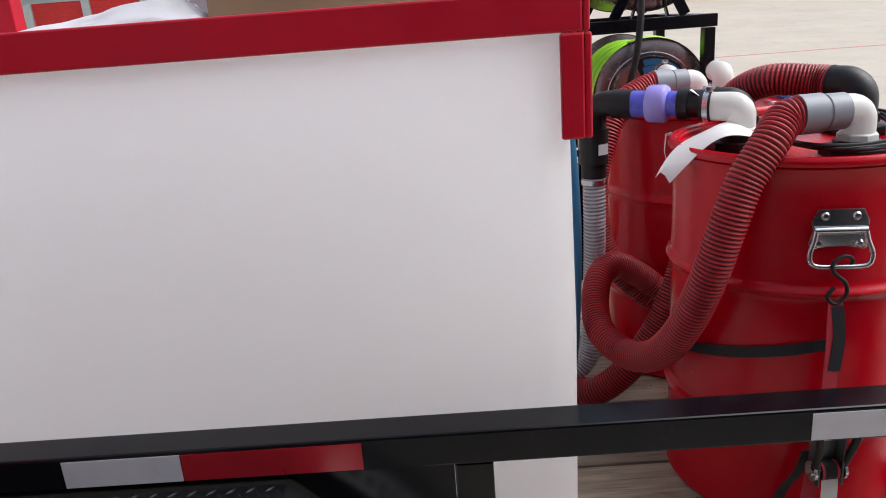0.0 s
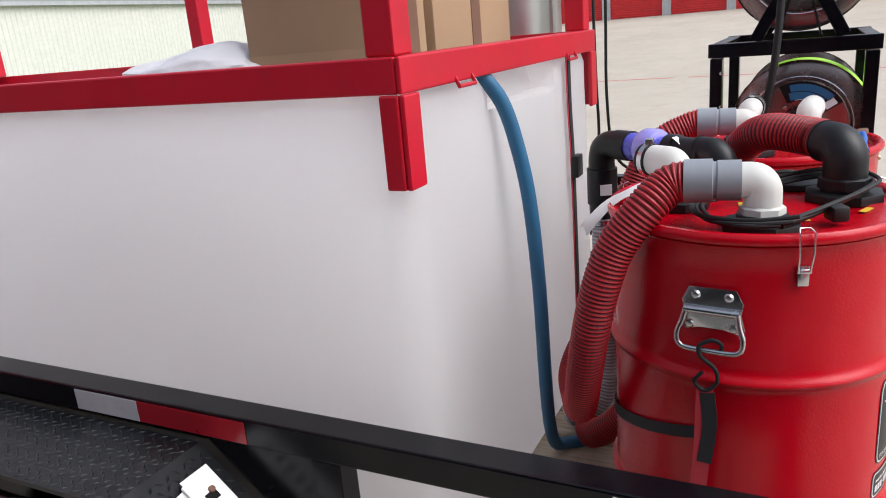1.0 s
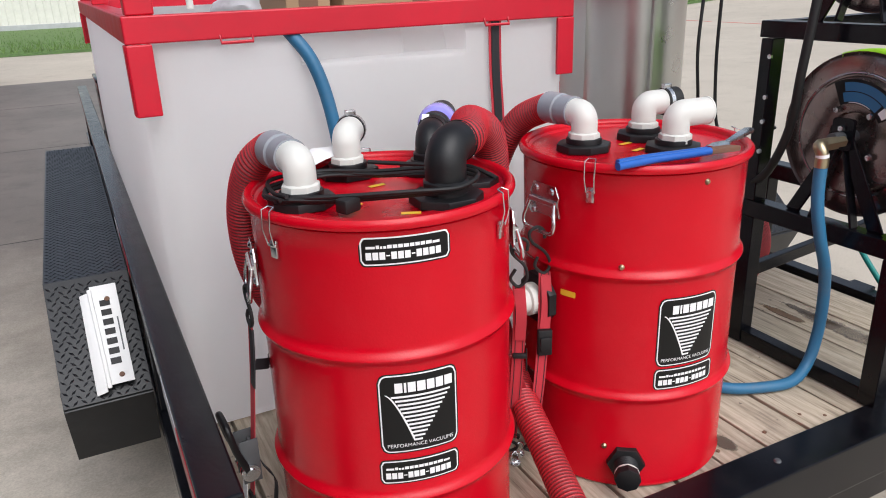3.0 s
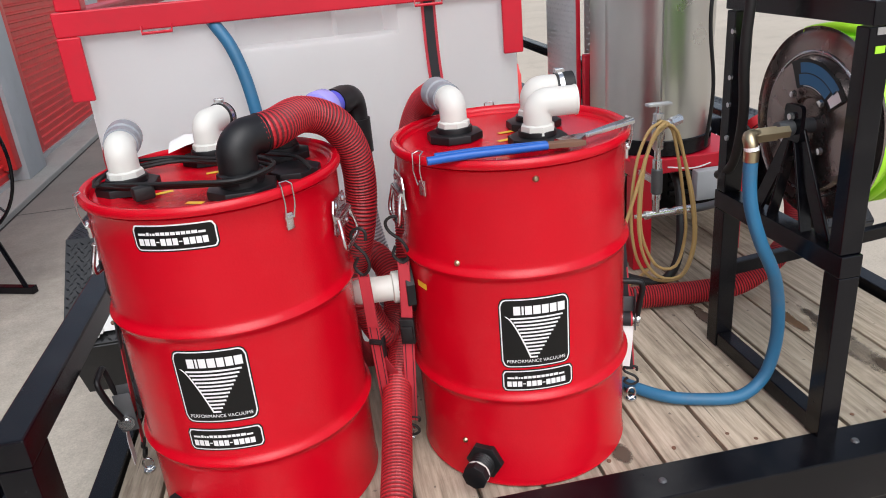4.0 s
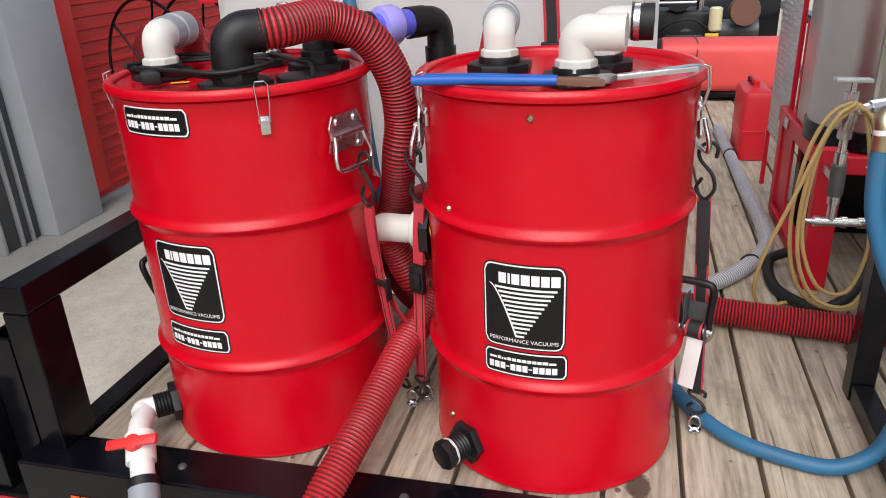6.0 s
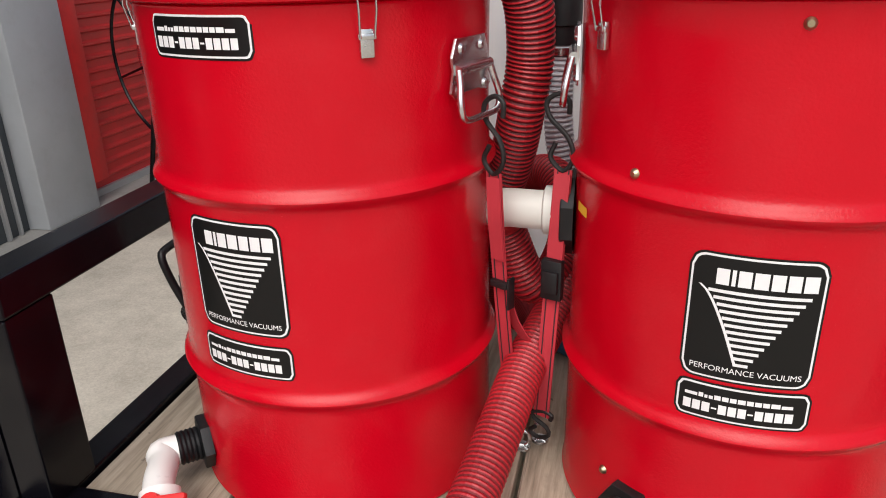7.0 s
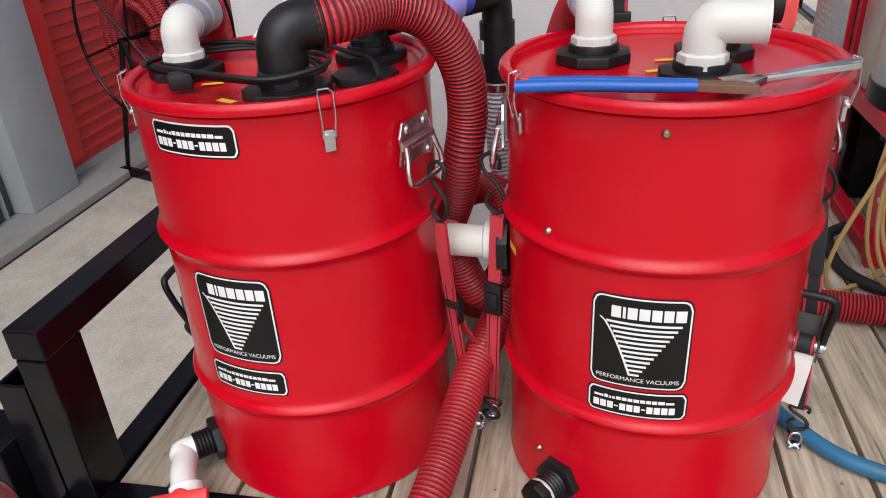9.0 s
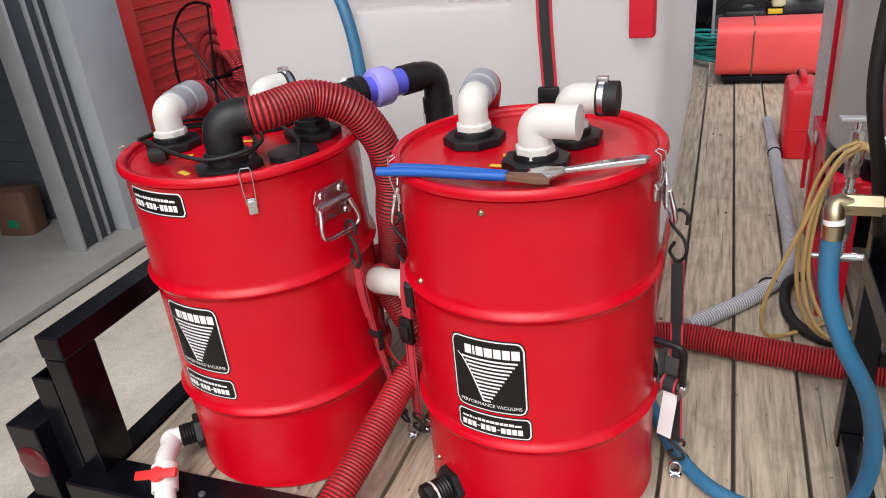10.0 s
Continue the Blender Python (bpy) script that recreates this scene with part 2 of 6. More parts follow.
SIDING = surface("grey_lap_siding", (0.085, 0.095, 0.105), 0.7, grain=40, vary=0.15)
CREAM = surface("cream_metal_siding", (0.66, 0.65, 0.58), 0.55, grain=20, vary=0.05, bump=0.05)
GRASS = surface("grass_blades", (0.09, 0.16, 0.035), 0.7, grain=30, vary=0.4, scale=9)
PALE_YELLOW = surface("pale_yellow_plastic", (0.62, 0.58, 0.36), 0.4, grain=90, bump=0.1, vary=0.1)
BROWN = surface("brown_paper_sack", (0.15, 0.075, 0.045), 0.7, grain=30, bump=0.3, vary=0.2)
GROUND = concrete("lot_concrete", (0.44, 0.385, 0.31), (0.52, 0.46, 0.375), (0.33, 0.285, 0.23))
# dark tones are painted shade; the last pair is the unshaded concrete
DRIVE = concrete("worn_shaded_drive_concrete", (0.14, 0.13, 0.118), (0.22, 0.20, 0.178), (0.085, 0.08, 0.074), ((0.36, 0.325, 0.27), (0.60, 0.55, 0.47)))
APRON = concrete("apron_concrete", (0.27, 0.265, 0.25), (0.36, 0.35, 0.325), (0.18, 0.175, 0.16))
LINE_RED = surface("red_line_paint", (0.52, 0.09, 0.07), 0.7, grain=20, vary=0.2, dirt=(0.45, 0.3, 0.25), dirt_amt=0.7)
WOOD = plank_wood("weathered_deck_wood")


# ---- mesh helpers ----
def mesh_ob(name, bm, mats, parent=None, smooth=False, label=""):
    me = bpy.data.meshes.new(name)
    bmesh.ops.recalc_face_normals(bm, faces=bm.faces)
    bm.to_mesh(me)
    bm.free()
    for m in mats if isinstance(mats, (list, tuple)) else (mats,):
        me.materials.append(m)
    if smooth:
        me.polygons.foreach_set("use_smooth", [True] * len(me.polygons))
        me.set_sharp_from_angle(angle=radians(38))
    ob = new(name, me)
    if parent is not None:
        ob.parent = parent
    if label:
        ob["label"] = label
    return ob


def part(name, bm, mats, parent, label="", smooth=True):
    return mesh_ob(name, bm, mats, parent, smooth, label)


def thing(name, label, category, group="", kind="", at=(0, 0, 0)):
    e = new(name)
    e.empty_display_size = 0.05
    return tagged(e, label, category, group, kind)


def box(bm, x0, x1, y0, y1, z0, z1, bevel=0.0, m=None, mat=0):
    vs = bmesh.ops.create_cube(bm, size=1.0)["verts"]
    for v in vs:
        v.co = Vector(((x0 + x1) / 2 + v.co.x * (x1 - x0), (y0 + y1) / 2 + v.co.y * (y1 - y0), (z0 + z1) / 2 + v.co.z * (z1 - z0)))
    fs = set(f for v in vs for f in v.link_faces)
    for f in fs:
        f.material_index = mat
    if bevel:
        es = list(set(e for v in vs for e in v.link_edges))
        r = bmesh.ops.bevel(bm, geom=es, offset=bevel, segments=2, affect="EDGES", profile=0.5)
        vs = list(set(v for f in r["faces"] for v in f.verts) | set(v for v in vs if v.is_valid))
        for f in r["faces"]:
            f.material_index = mat
    if m is not None:
        bmesh.ops.transform(bm, matrix=m, verts=[v for v in vs if v.is_valid])
    return bm


def boxed(*a, **k):
    return box(bmesh.new(), *a, **k)


def revolve(bm, profile, seg=48, m=None, mat=0, closed=False):
    """Turns (radius, height) pairs about z."""
    rings = []
    for r, z in profile:
        if r < 1e-6:
            rings.append([bm.verts.new((0, 0, z))])
        else:
            rings.append([bm.verts.new((r * math.cos(2 * math.pi * i / seg), r * math.sin(2 * math.pi * i / seg), z)) for i in range(seg)])
    pairs = list(zip(rings, rings[1:])) + ([(rings[-1], rings[0])] if closed else [])
    for a, b in pairs:
        for i in range(seg):
            j = (i + 1) % seg
            q = ([a[0]] if len(a) == 1 else [a[i], a[j]]) + ([b[0]] if len(b) == 1 else [b[j], b[i]])
            if len(q) > 2:
                bm.faces.new(q).material_index = mat
    if m is not None:
        bmesh.ops.transform(bm, matrix=m, verts=[v for r in rings for v in r])
    return bm


def spline(pts, step=0.02):
    """A smooth run of points through pts, about step apart."""
    P = [Vector(p) for p in pts]
    P = [2 * P[0] - P[1]] + P + [2 * P[-1] - P[-2]]
    out = []
    for i in range(1, len(P) - 2):
        a, b, c, d = P[i - 1:i + 3]
        k = max(2, int((c - b).length / step))
        for j in range(k):
            t = j / k
            out.append(0.5 * (2 * b + (c - a) * t + (2 * a - 5 * b + 4 * c - d) * t * t + (3 * b - a - 3 * c + d) * t ** 3))
    out.append(P[-2])
    return out


def even(pts, step):
    out, need = [pts[0]], step
    for a, b in zip(pts, pts[1:]):
        d = (b - a).length
        while d > 1e-9 and need <= d:
            out.append(a.lerp(b, need / d))
            need += step
        need -= d
    return out


def frames(pts):
    """Tangent, normal and side at each point, carried along without twist."""
    T = [(pts[min(i + 1, len(pts) - 1)] - pts[max(i - 1, 0)]).normalized() for i in range(len(pts))]
    n = T[0].orthogonal().normalized()
    res = []
    for t in T:
        n = (n - t * n.dot(t)).normalized()
        res.append((t, n, t.cross(n)))
    return res


def sweep(bm, pts, radius, seg=14, mat=0, caps=True, mats=None):
    """A round tube along pts; radius a number or one per point; mats: one per span."""
    R = radius if isinstance(radius, (list, tuple)) else [radius] * len(pts)
    rings = []
    for p, (t, n, s), r in zip(pts, frames(pts), R):
        rings.append([bm.verts.new(p + r * (math.cos(2 * math.pi * i / seg) * n + math.sin(2 * math.pi * i / seg) * s)) for i in range(seg)])
    for k, (a, b) in enumerate(zip(rings, rings[1:])):
        for i in range(seg):
            j = (i + 1) % seg
            bm.faces.new((a[i], a[j], b[j], b[i])).material_index = mats[k] if mats else mat
    if caps:
        for ring in (rings[0], rings[-1]):
            bm.faces.new(ring).material_index = mat
    return bm


def tube(pts, r, seg=14, step=0.02, smooth_path=True):
    return sweep(bmesh.new(), spline(pts, step) if smooth_path else [Vector(p) for p in pts], r, seg)


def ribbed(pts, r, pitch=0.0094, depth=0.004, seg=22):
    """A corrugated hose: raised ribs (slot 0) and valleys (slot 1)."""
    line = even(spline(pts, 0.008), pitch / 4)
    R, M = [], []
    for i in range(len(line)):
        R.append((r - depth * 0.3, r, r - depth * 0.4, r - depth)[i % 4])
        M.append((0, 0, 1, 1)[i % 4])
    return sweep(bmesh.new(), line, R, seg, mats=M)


def ribbon(bm, pts, width, thick, side, mat=0, step=0.02):
    """Flat webbing along pts, lying across the direction side."""
    line = spline(pts, step)
    rows = []
    side = Vector(side)
    for i, p in enumerate(line):
        t = (line[min(i + 1, len(line) - 1)] - line[max(i - 1, 0)]).normalized()
        s = (side - t * side.dot(t)).normalized()
        u = t.cross(s)
        rows.append([bm.verts.new(p + a * s * width / 2 + b * u * thick / 2) for a, b in ((-1, -1), (1, -1), (1, 1), (-1, 1))])
    for a, b in zip(rows, rows[1:]):
        for i in range(4):
            j = (i + 1) % 4
            bm.faces.new((a[i], a[j], b[j], b[i])).material_index = mat
    for r in (rows[0], rows[-1]):
        bm.faces.new(r).material_index = mat
    return bm


def prism(bm, outline, h, m=None, bevel=0.0, mat=0):
    """An outline in xy raised by h."""
    lo = [bm.verts.new((x, y, 0)) for x, y in outline]
    hi = [bm.verts.new((x, y, h)) for x, y in outline]
    fs = [bm.faces.new(lo[::-1]), bm.faces.new(hi)]
    k = len(lo)
    for i in range(k):
        fs.append(bm.faces.new((lo[i], lo[(i + 1) % k], hi[(i + 1) % k], hi[i])))
    vs = lo + hi
    for f in fs:
        f.material_index = mat
    if bevel:
        r = bmesh.ops.bevel(bm, geom=list(fs[1].edges), offset=bevel, segments=2, affect="EDGES", profile=0.5)
        vs = list(set(v for v in vs if v.is_valid) | set(v for f in r["faces"] for v in f.verts))
        for f in r["faces"]:
            f.material_index = mat
    if m is not None:
        bmesh.ops.transform(bm, matrix=m, verts=[v for v in vs if v.is_valid])
    return bm


def ngon(n, r, turn=0.0):
    return [(r * math.cos(2 * math.pi * (i + turn) / n), r * math.sin(2 * math.pi * (i + turn) / n)) for i in range(n)]


def rod(bm, a, b, r, seg=12, mat=0):
    return sweep(bm, [Vector(a), Vector(b)], r, seg, mat)


def beam(bm, a, b, w, h, mat=0, bevel=0.003, up=(0, 0, 1)):
    """A square tube from a to b, w wide and h high."""
    a, b = Vector(a), Vector(b)
    t = (b - a).normalized()
    u = Vector(up)
    if abs(t.dot(u)) > 0.95:
        u = Vector((0, 1, 0))
    s = t.cross(u).normalized()
    u = s.cross(t)
    m = Matrix((s, t, u)).transposed().to_4x4()
    m.translation = (a + b) / 2
    return box(bm, -w / 2, w / 2, -(b - a).length / 2, (b - a).length / 2, -h / 2, h / 2, bevel, m, mat)

# ---- setting: ground, buildings ----
DECK = 0.60


def lot_height(x, y):
    return 0.070 * max(0.0, min(x - 22.0, 24.0))


bm = bmesh.new()
xs = [-400, -60, -12, -2.3, 3.5, 12, 22, 34, 46, 63.5, 400]
ys = [-400, -60, -15, 0, 10, 17.4, 25, 40, 60, 120, 400]
grid = [[bm.verts.new((x, y, lot_height(x, y))) for y in ys] for x in xs]
for i in range(len(xs) - 1):
    for j in range(len(ys) - 1):
        bm.faces.new((grid[i][j], grid[i + 1][j], grid[i + 1][j + 1], grid[i][j + 1]))
ground = tagged(mesh_ob("ground", bm, GROUND), "pale weathered concrete parking lot", "ground", kind="structure")
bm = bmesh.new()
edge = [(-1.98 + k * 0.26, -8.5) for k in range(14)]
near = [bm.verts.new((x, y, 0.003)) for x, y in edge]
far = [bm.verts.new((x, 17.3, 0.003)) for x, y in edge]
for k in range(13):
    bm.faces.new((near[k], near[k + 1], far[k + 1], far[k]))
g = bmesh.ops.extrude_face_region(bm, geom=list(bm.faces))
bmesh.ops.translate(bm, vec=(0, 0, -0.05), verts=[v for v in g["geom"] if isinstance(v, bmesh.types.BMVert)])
road = tagged(mesh_ob("road", bm, DRIVE), "worn concrete drive beside the storage units, shade painted in its colour", "drive", kind="structure")
bm = bmesh.new()
for y in (5.1, 9.2, 13.3):
    box(bm, -1.98, 1.4, y, y + 0.012, -0.02, 0.0042)
box(bm, -1.995, -1.975, -9, 17.3, -0.02, 0.0045)
tagged(mesh_ob("pavement_joint", bm, RUBBER), "dark tar joints between the concrete slabs", "joint", kind="structure")
apron = tagged(mesh_ob("pavement", boxed(-6.0, -2.0, -9, 17.6, -0.1, 0.055, 0.01), APRON), "raised grey concrete apron before the storage units", "pavement", kind="structure")
bm = bmesh.new()
for k in range(26):
    y0 = -14 + k * 1.6
    z = lot_height(21, 0)
    box(bm, 21.6, 21.74, y0, y0 + (1.56 if k % 5 else 1.2), z - 0.02, z + 0.004)
tagged(mesh_ob("red_line", bm, LINE_RED), "faded red painted line on the concrete lot", "road marking", kind="structure")


def curtain(y0, y1, z0, z1, x, pitch=0.085, depth=0.018, vertical=False):
    """A ribbed sheet facing +x."""
    bm = bmesh.new()
    prof, a = [], (z0 if not vertical else y0)
    end = z1 if not vertical else y1
    while a < end:
        for da, d in ((0, 0), (0.55, 0), (0.68, 1), (0.86, 1)):
            prof.append((min(a + da * pitch, end), d * depth))
        a += pitch
    prof.append((end, 0))
    rows = []
    for s, d in prof:
        rows.append([bm.verts.new((x + d, y, s)) for y in (y0, y1)] if not vertical else [bm.verts.new((x + d, s, z)) for z in (z0, z1)])
    for a, b in zip(rows, rows[1:]):
        bm.faces.new((a[0], a[1], b[1], b[0]))
    g = bmesh.ops.extrude_face_region(bm, geom=list(bm.faces))
    bmesh.ops.translate(bm, vec=(-0.03, 0, 0), verts=[v for v in g["geom"] if isinstance(v, bmesh.types.BMVert)])
    return bm


WX, WALL_TOP = -2.3, 2.85
wall = tagged(mesh_ob("wall_west", boxed(WX - 0.2, WX + 0.02, -9, 17.8, 2.55, WALL_TOP), GREY_WALL), "grey storage building wall above the doors", "wall", kind="structure")
part("roof", boxed(-8.5, WX + 0.3, -9.2, 18.0, WALL_TOP, WALL_TOP + 0.08), GALV, wall)
columns = [(2.17, 2.62), (6.2, 6.75), (10.15, 10.7), (14.1, 14.65), (17.3, 17.8), (-2.0, -1.45), (-6.0, -5.5)]
for y0, y1 in columns:
    part("pilaster", boxed(WX - 0.2, WX + 0.12, y0, y1, 0.055, 2.548, 0.01), GREY_WALL, wall)
for i, (y0, y1) in enumerate([(2.62, 6.2), (6.75, 10.15), (10.7, 14.1), (14.65, 17.3), (-5.5, -2.0)]):
    d = tagged(new("door_%d" % (i + 1)), "closed red ribbed roll-up storage door", "roll-up door", kind="structure")
    part("curtain", curtain(y0 + 0.08, y1 - 0.08, 0.10, 2.548, WX - 0.05), DOOR_RED, d, smooth=False)
    part("bottom_bar", boxed(WX - 0.07, WX - 0.02, y0 + 0.08, y1 - 0.08, 0.056, 0.10), GALV, d)
    bm = bmesh.new()
    box(bm, WX - 0.10, WX + 0.10, y0 + 0.002, y0 + 0.16, 0.20, 2.54, 0.008)
    part("guide", bm, DOOR_RED, d)
    part("guide", boxed(WX - 0.10, WX + 0.08, y1 - 0.15, y1 - 0.002, 0.20, 2.54, 0.008), DOOR_RED, d)
# open unit beside the first pilaster
jamb = tagged(new("door_6"), "open storage unit with grey steel jamb tracks", "door frame", kind="structure")
for y0, y1, x1, mt in ((1.82, 1.845, 0.03, GALV), (1.8455, 1.975, 0.0, DARK_TRIM), (1.9755, 1.998, 0.02, GALV), (1.9985, 2.075, -0.01, DARK_TRIM), (2.0755, 2.093, 0.01, GALV), (2.0935, 2.168, -0.02, DARK_TRIM)):
    part("track", boxed(WX - 0.12, WX + x1, y0, y1, 0.056, 2.548, 0.004), mt, jamb)
part("track", boxed(WX - 0.12, WX + 0.05, -1.448, -1.36, 0.056, 2.548, 0.004), GALV, jamb)
inner = tagged(new("wall_inside_unit"), "dark grey lap siding inside the open storage unit", "wall", kind="structure")
for k in range(17):
    m = pose(0, 0, 0)
    bm = bmesh.new()
    box(bm, -5.9, WX - 0.122, 2.29 - 0.028 + 0.002 * (k % 2), 2.315, 0.058 + k * 0.15, 0.056 + k * 0.15 + 0.148)
    part("siding_board", bm, SIDING, inner, smooth=False)
part("back_panel", curtain(-1.45, 2.26, 0.056, 2.548, -5.9, 0.2, 0.03, True), SIDING, inner, smooth=False)
part("side_panel", boxed(-5.9, WX - 0.12, -1.5, -1.45, 0.056, 2.548), SIDING, inner)
part("ceiling_panel", boxed(-8.5, WX - 0.2, -9, 17.8, 2.55, 2.58), SIDING, inner)

# far rows across the lot
def storage_row(name, m, n, width, label):
    w = tagged(new(name), label, "storage building", kind="structure")
    w.matrix_world = m
    L = n * width
    bm = bmesh.new()
    box(bm, -8, -0.1, 0, L, 2.6, 3.6)
    part("fascia", bm, GREY_WALL, w)
    part("body", boxed(-8, -0.3, 0, L, -0.5, 2.6), GREY_WALL, w)
    part("roof", boxed(-8.3, 0.3, -0.3, L + 0.3, 3.6, 3.75), GALV, w)
    for k in range(n):
        part("door_curtain", curtain(k * width + 0.25, (k + 1) * width - 0.25, 0, 2.6, -0.15, 0.13, 0.03), DOOR_RED, w, smooth=False)
        part("door_post", boxed(-0.3, 0.02, (k + 1) * width - 0.25, (k + 1) * width + 0.25, 0, 2.6), GALV, w)
    return w


storage_row("far_storage_row", pose(46, 62, lot_height(46, 0), 0, 0, 180), 24, 3.6, "far row of red roll-up doors across the lot")
cream = tagged(new("backdrop_cream_building"), "cream ribbed metal building behind a grass strip", "building", kind="structure")
cream.matrix_world = pose(-12, 37, 0.35, 0, 0, -90)
part("wall", curtain(0, 56, 0, 4.6, 0, 0.3, 0.03, True), CREAM, cream, smooth=False)
part("base_trim", boxed(-0.02, 0.10, 0, 56, -0.15, 0.16), GALV, cream)
part("roof", boxed(-9, 0.3, -0.3, 56.3, 4.6, 4.8), GALV, cream)
rng = random.Random(7)
bm = bmesh.new()
xs2 = [-14 + i * 2.0 for i in range(31)]
ga = [[bm.verts.new((x, y, max(0, lot_height(x, y)) + h)) for y, h in ((25.5, 0.01), (26.2, 0.12), (30, 0.22), (36.95, 0.30))] for x in xs2]
for a, b in zip(ga, ga[1:]):
    for i in range(3):
        bm.faces.new((a[i], b[i], b[i + 1], a[i + 1]))
for _ in range(7000):
    x, y = rng.uniform(-14, 30), 25.6 + 11 * rng.random() ** 1.7
    z = lot_height(x, y) + 0.1
    h, w, dx = rng.uniform(0.10, 0.28), 0.02, rng.uniform(-0.1, 0.1)
    bm.faces.new([bm.verts.new(p) for p in ((x - w, y, z), (x + w, y, z), (x + dx, y + rng.uniform(-0.05, 0.05), z + h))])
tagged(mesh_ob("grass", bm, GRASS), "strip of mown green grass before the cream building", "grass", kind="stuff")

# ---- trailer ----
REAR, SIDE, RAIL_R = -0.40, 2.80, 0.27
trailer = thing("utility_trailer", "black steel utility trailer with weathered plank deck", "trailer")


def tpart(name, bm, mt, label="", smooth=False):
    return part(name, bm, mt, trailer, label, smooth)


tpart("top_rail", boxed(0, 0.078, -0.34, 6.3, 0.99, 1.06, 0.005), BLACK)
tpart("top_rail", boxed(SIDE - 0.078, SIDE, RAIL_R, 6.3, 0.99, 1.06, 0.005), BLACK)
tpart("stake_pocket", boxed(SIDE + 0.001, SIDE + 0.06, 0.30, 0.40, 0.50, 0.60, 0.004), BLACK)
tpart("side_beam", boxed(0.0, 0.07, -0.274, 6.3, 0.49, 0.612, 0.004), BLACK)
tpart("side_beam", boxed(SIDE - 0.07, SIDE, -0.274, 6.3, 0.49, 0.612, 0.004), BLACK)
tpart("rear_beam", boxed(-0.02, SIDE + 0.02, REAR, -0.276, 0.46, 0.612, 0.005), BLACK)
tpart("rear_skirt", boxed(-0.02, SIDE + 0.02, REAR + 0.03, REAR + 0.05, 0.34, 0.46, 0.003), BLACK)
tpart("front_beam", boxed(0, SIDE, 6.3, 6.4, 0.49, 0.612, 0.004), BLACK)
tpart("corner_post", boxed(0.004, 0.074, -0.338, -0.225, 0.612, 0.988, 0.004), BLACK)
for y in (0.80, 2.35, 3.9, 5.4):
    tpart("rail_post", boxed(0.006, 0.072, y, y + 0.075, 0.612, 0.988, 0.004), BLACK)
    tpart("rail_post", boxed(SIDE - 0.072, SIDE - 0.006, y, y + 0.075, 0.612, 0.988, 0.004), BLACK)
# stake pocket, lamp box, lens and strip at the rear corner
bm = bmesh.new()
for a in ((-0.075, -0.066, -0.335, -0.255), (-0.012, -0.003, -0.335, -0.255), (-0.066, -0.012, -0.335, -0.326), (-0.066, -0.012, -0.264, -0.255)):
    box(bm, *a, 0.47, 0.915)
tpart("stake_pocket", bm, BLACK)
lamp = tpart("lamp_box", boxed(-0.185, -0.078, -0.385, -0.25, 0.505, 0.775, 0.004), BLACK)
part("tail_lens", revolve(bmesh.new(), [(0, 0.007), (0.03, 0.0065), (0.048, 0.005), (0.054, 0)], 32, pose(-0.128, -0.386, 0.65, 90)), LENS_RED, lamp, "round red tail light lens")
tpart("lamp_shelf", boxed(-0.22, -0.003, REAR, -0.24, 0.43, 0.503, 0.004), BLACK)
tpart("red_strip", boxed(-0.215, -0.022, REAR - 0.003, REAR - 0.001, 0.44, 0.495), TAPE_RED)
for x0, z0 in ((0.115, 0.505), (2.34, 0.555)):
    for k, wide in enumerate((0.026, 0.022, 0.022, 0.024, 0.022, 0.020)):
        tpart("maker_mark", boxed(x0 + k * 0.030, x0 + k * 0.030 + wide, REAR - 0.003, REAR - 0.001, z0, z0 + 0.026), INK_ORANGE)
    tpart("maker_line", boxed(x0 - 0.01, x0 + 0.19, REAR - 0.003, REAR - 0.001, z0 - 0.012, z0 - 0.007), INK_ORANGE)
for x0 in (0.4, 0.95, 1.5, 2.05):
    tpart("weld_bolt", revolve(bmesh.new(), [(0, 0.006), (0.008, 0.005), (0.011, 0)], 12, pose(x0, -0.34, 0.612)), GREY_STEEL)
# reflective tape on the left rail
for y0, y1, mt in ((1.399, 1.628, TAPE_WHITE), (1.05, 1.397, TAPE_RED), (-0.05, 0.196, TAPE_WHITE), (-0.335, -0.052, TAPE_RED)):
    tpart("reflective_tape", boxed(-0.0018, -0.0004, y0, y1, 0.995, 1.052), mt)
tpart("inner_panel", boxed(0.012, 0.020, 0.876, 3.899, 0.613, 0.988), BLACK)
# fender: bent tread plate over the wheels
prof = [(0.98, 0.42), (0.86, 0.67), (1.20, 0.975), (3.65, 0.975), (3.99, 0.67), (3.87, 0.42)]
bm = bmesh.new()
rows = []
for i, (y, z) in enumerate(prof):
    rows.append([bm.verts.new((x, y, z)) for x in (-0.27, -0.004)])
for a, b in zip(rows, rows[1:]):
    bm.faces.new((a[0], a[1], b[1], b[0]))
g = bmesh.ops.extrude_face_region(bm, geom=list(bm.faces))
bmesh.ops.translate(bm, vec=(0, 0, -0.012), verts=[v for v in g["geom"] if isinstance(v, bmesh.types.BMVert)])
box(bm, -0.272, -0.262, 0.90, 3.95, 0.66, 0.70)
fender = tpart("fender", bm, TREAD, "black tread plate fender")
bm = bmesh.new()
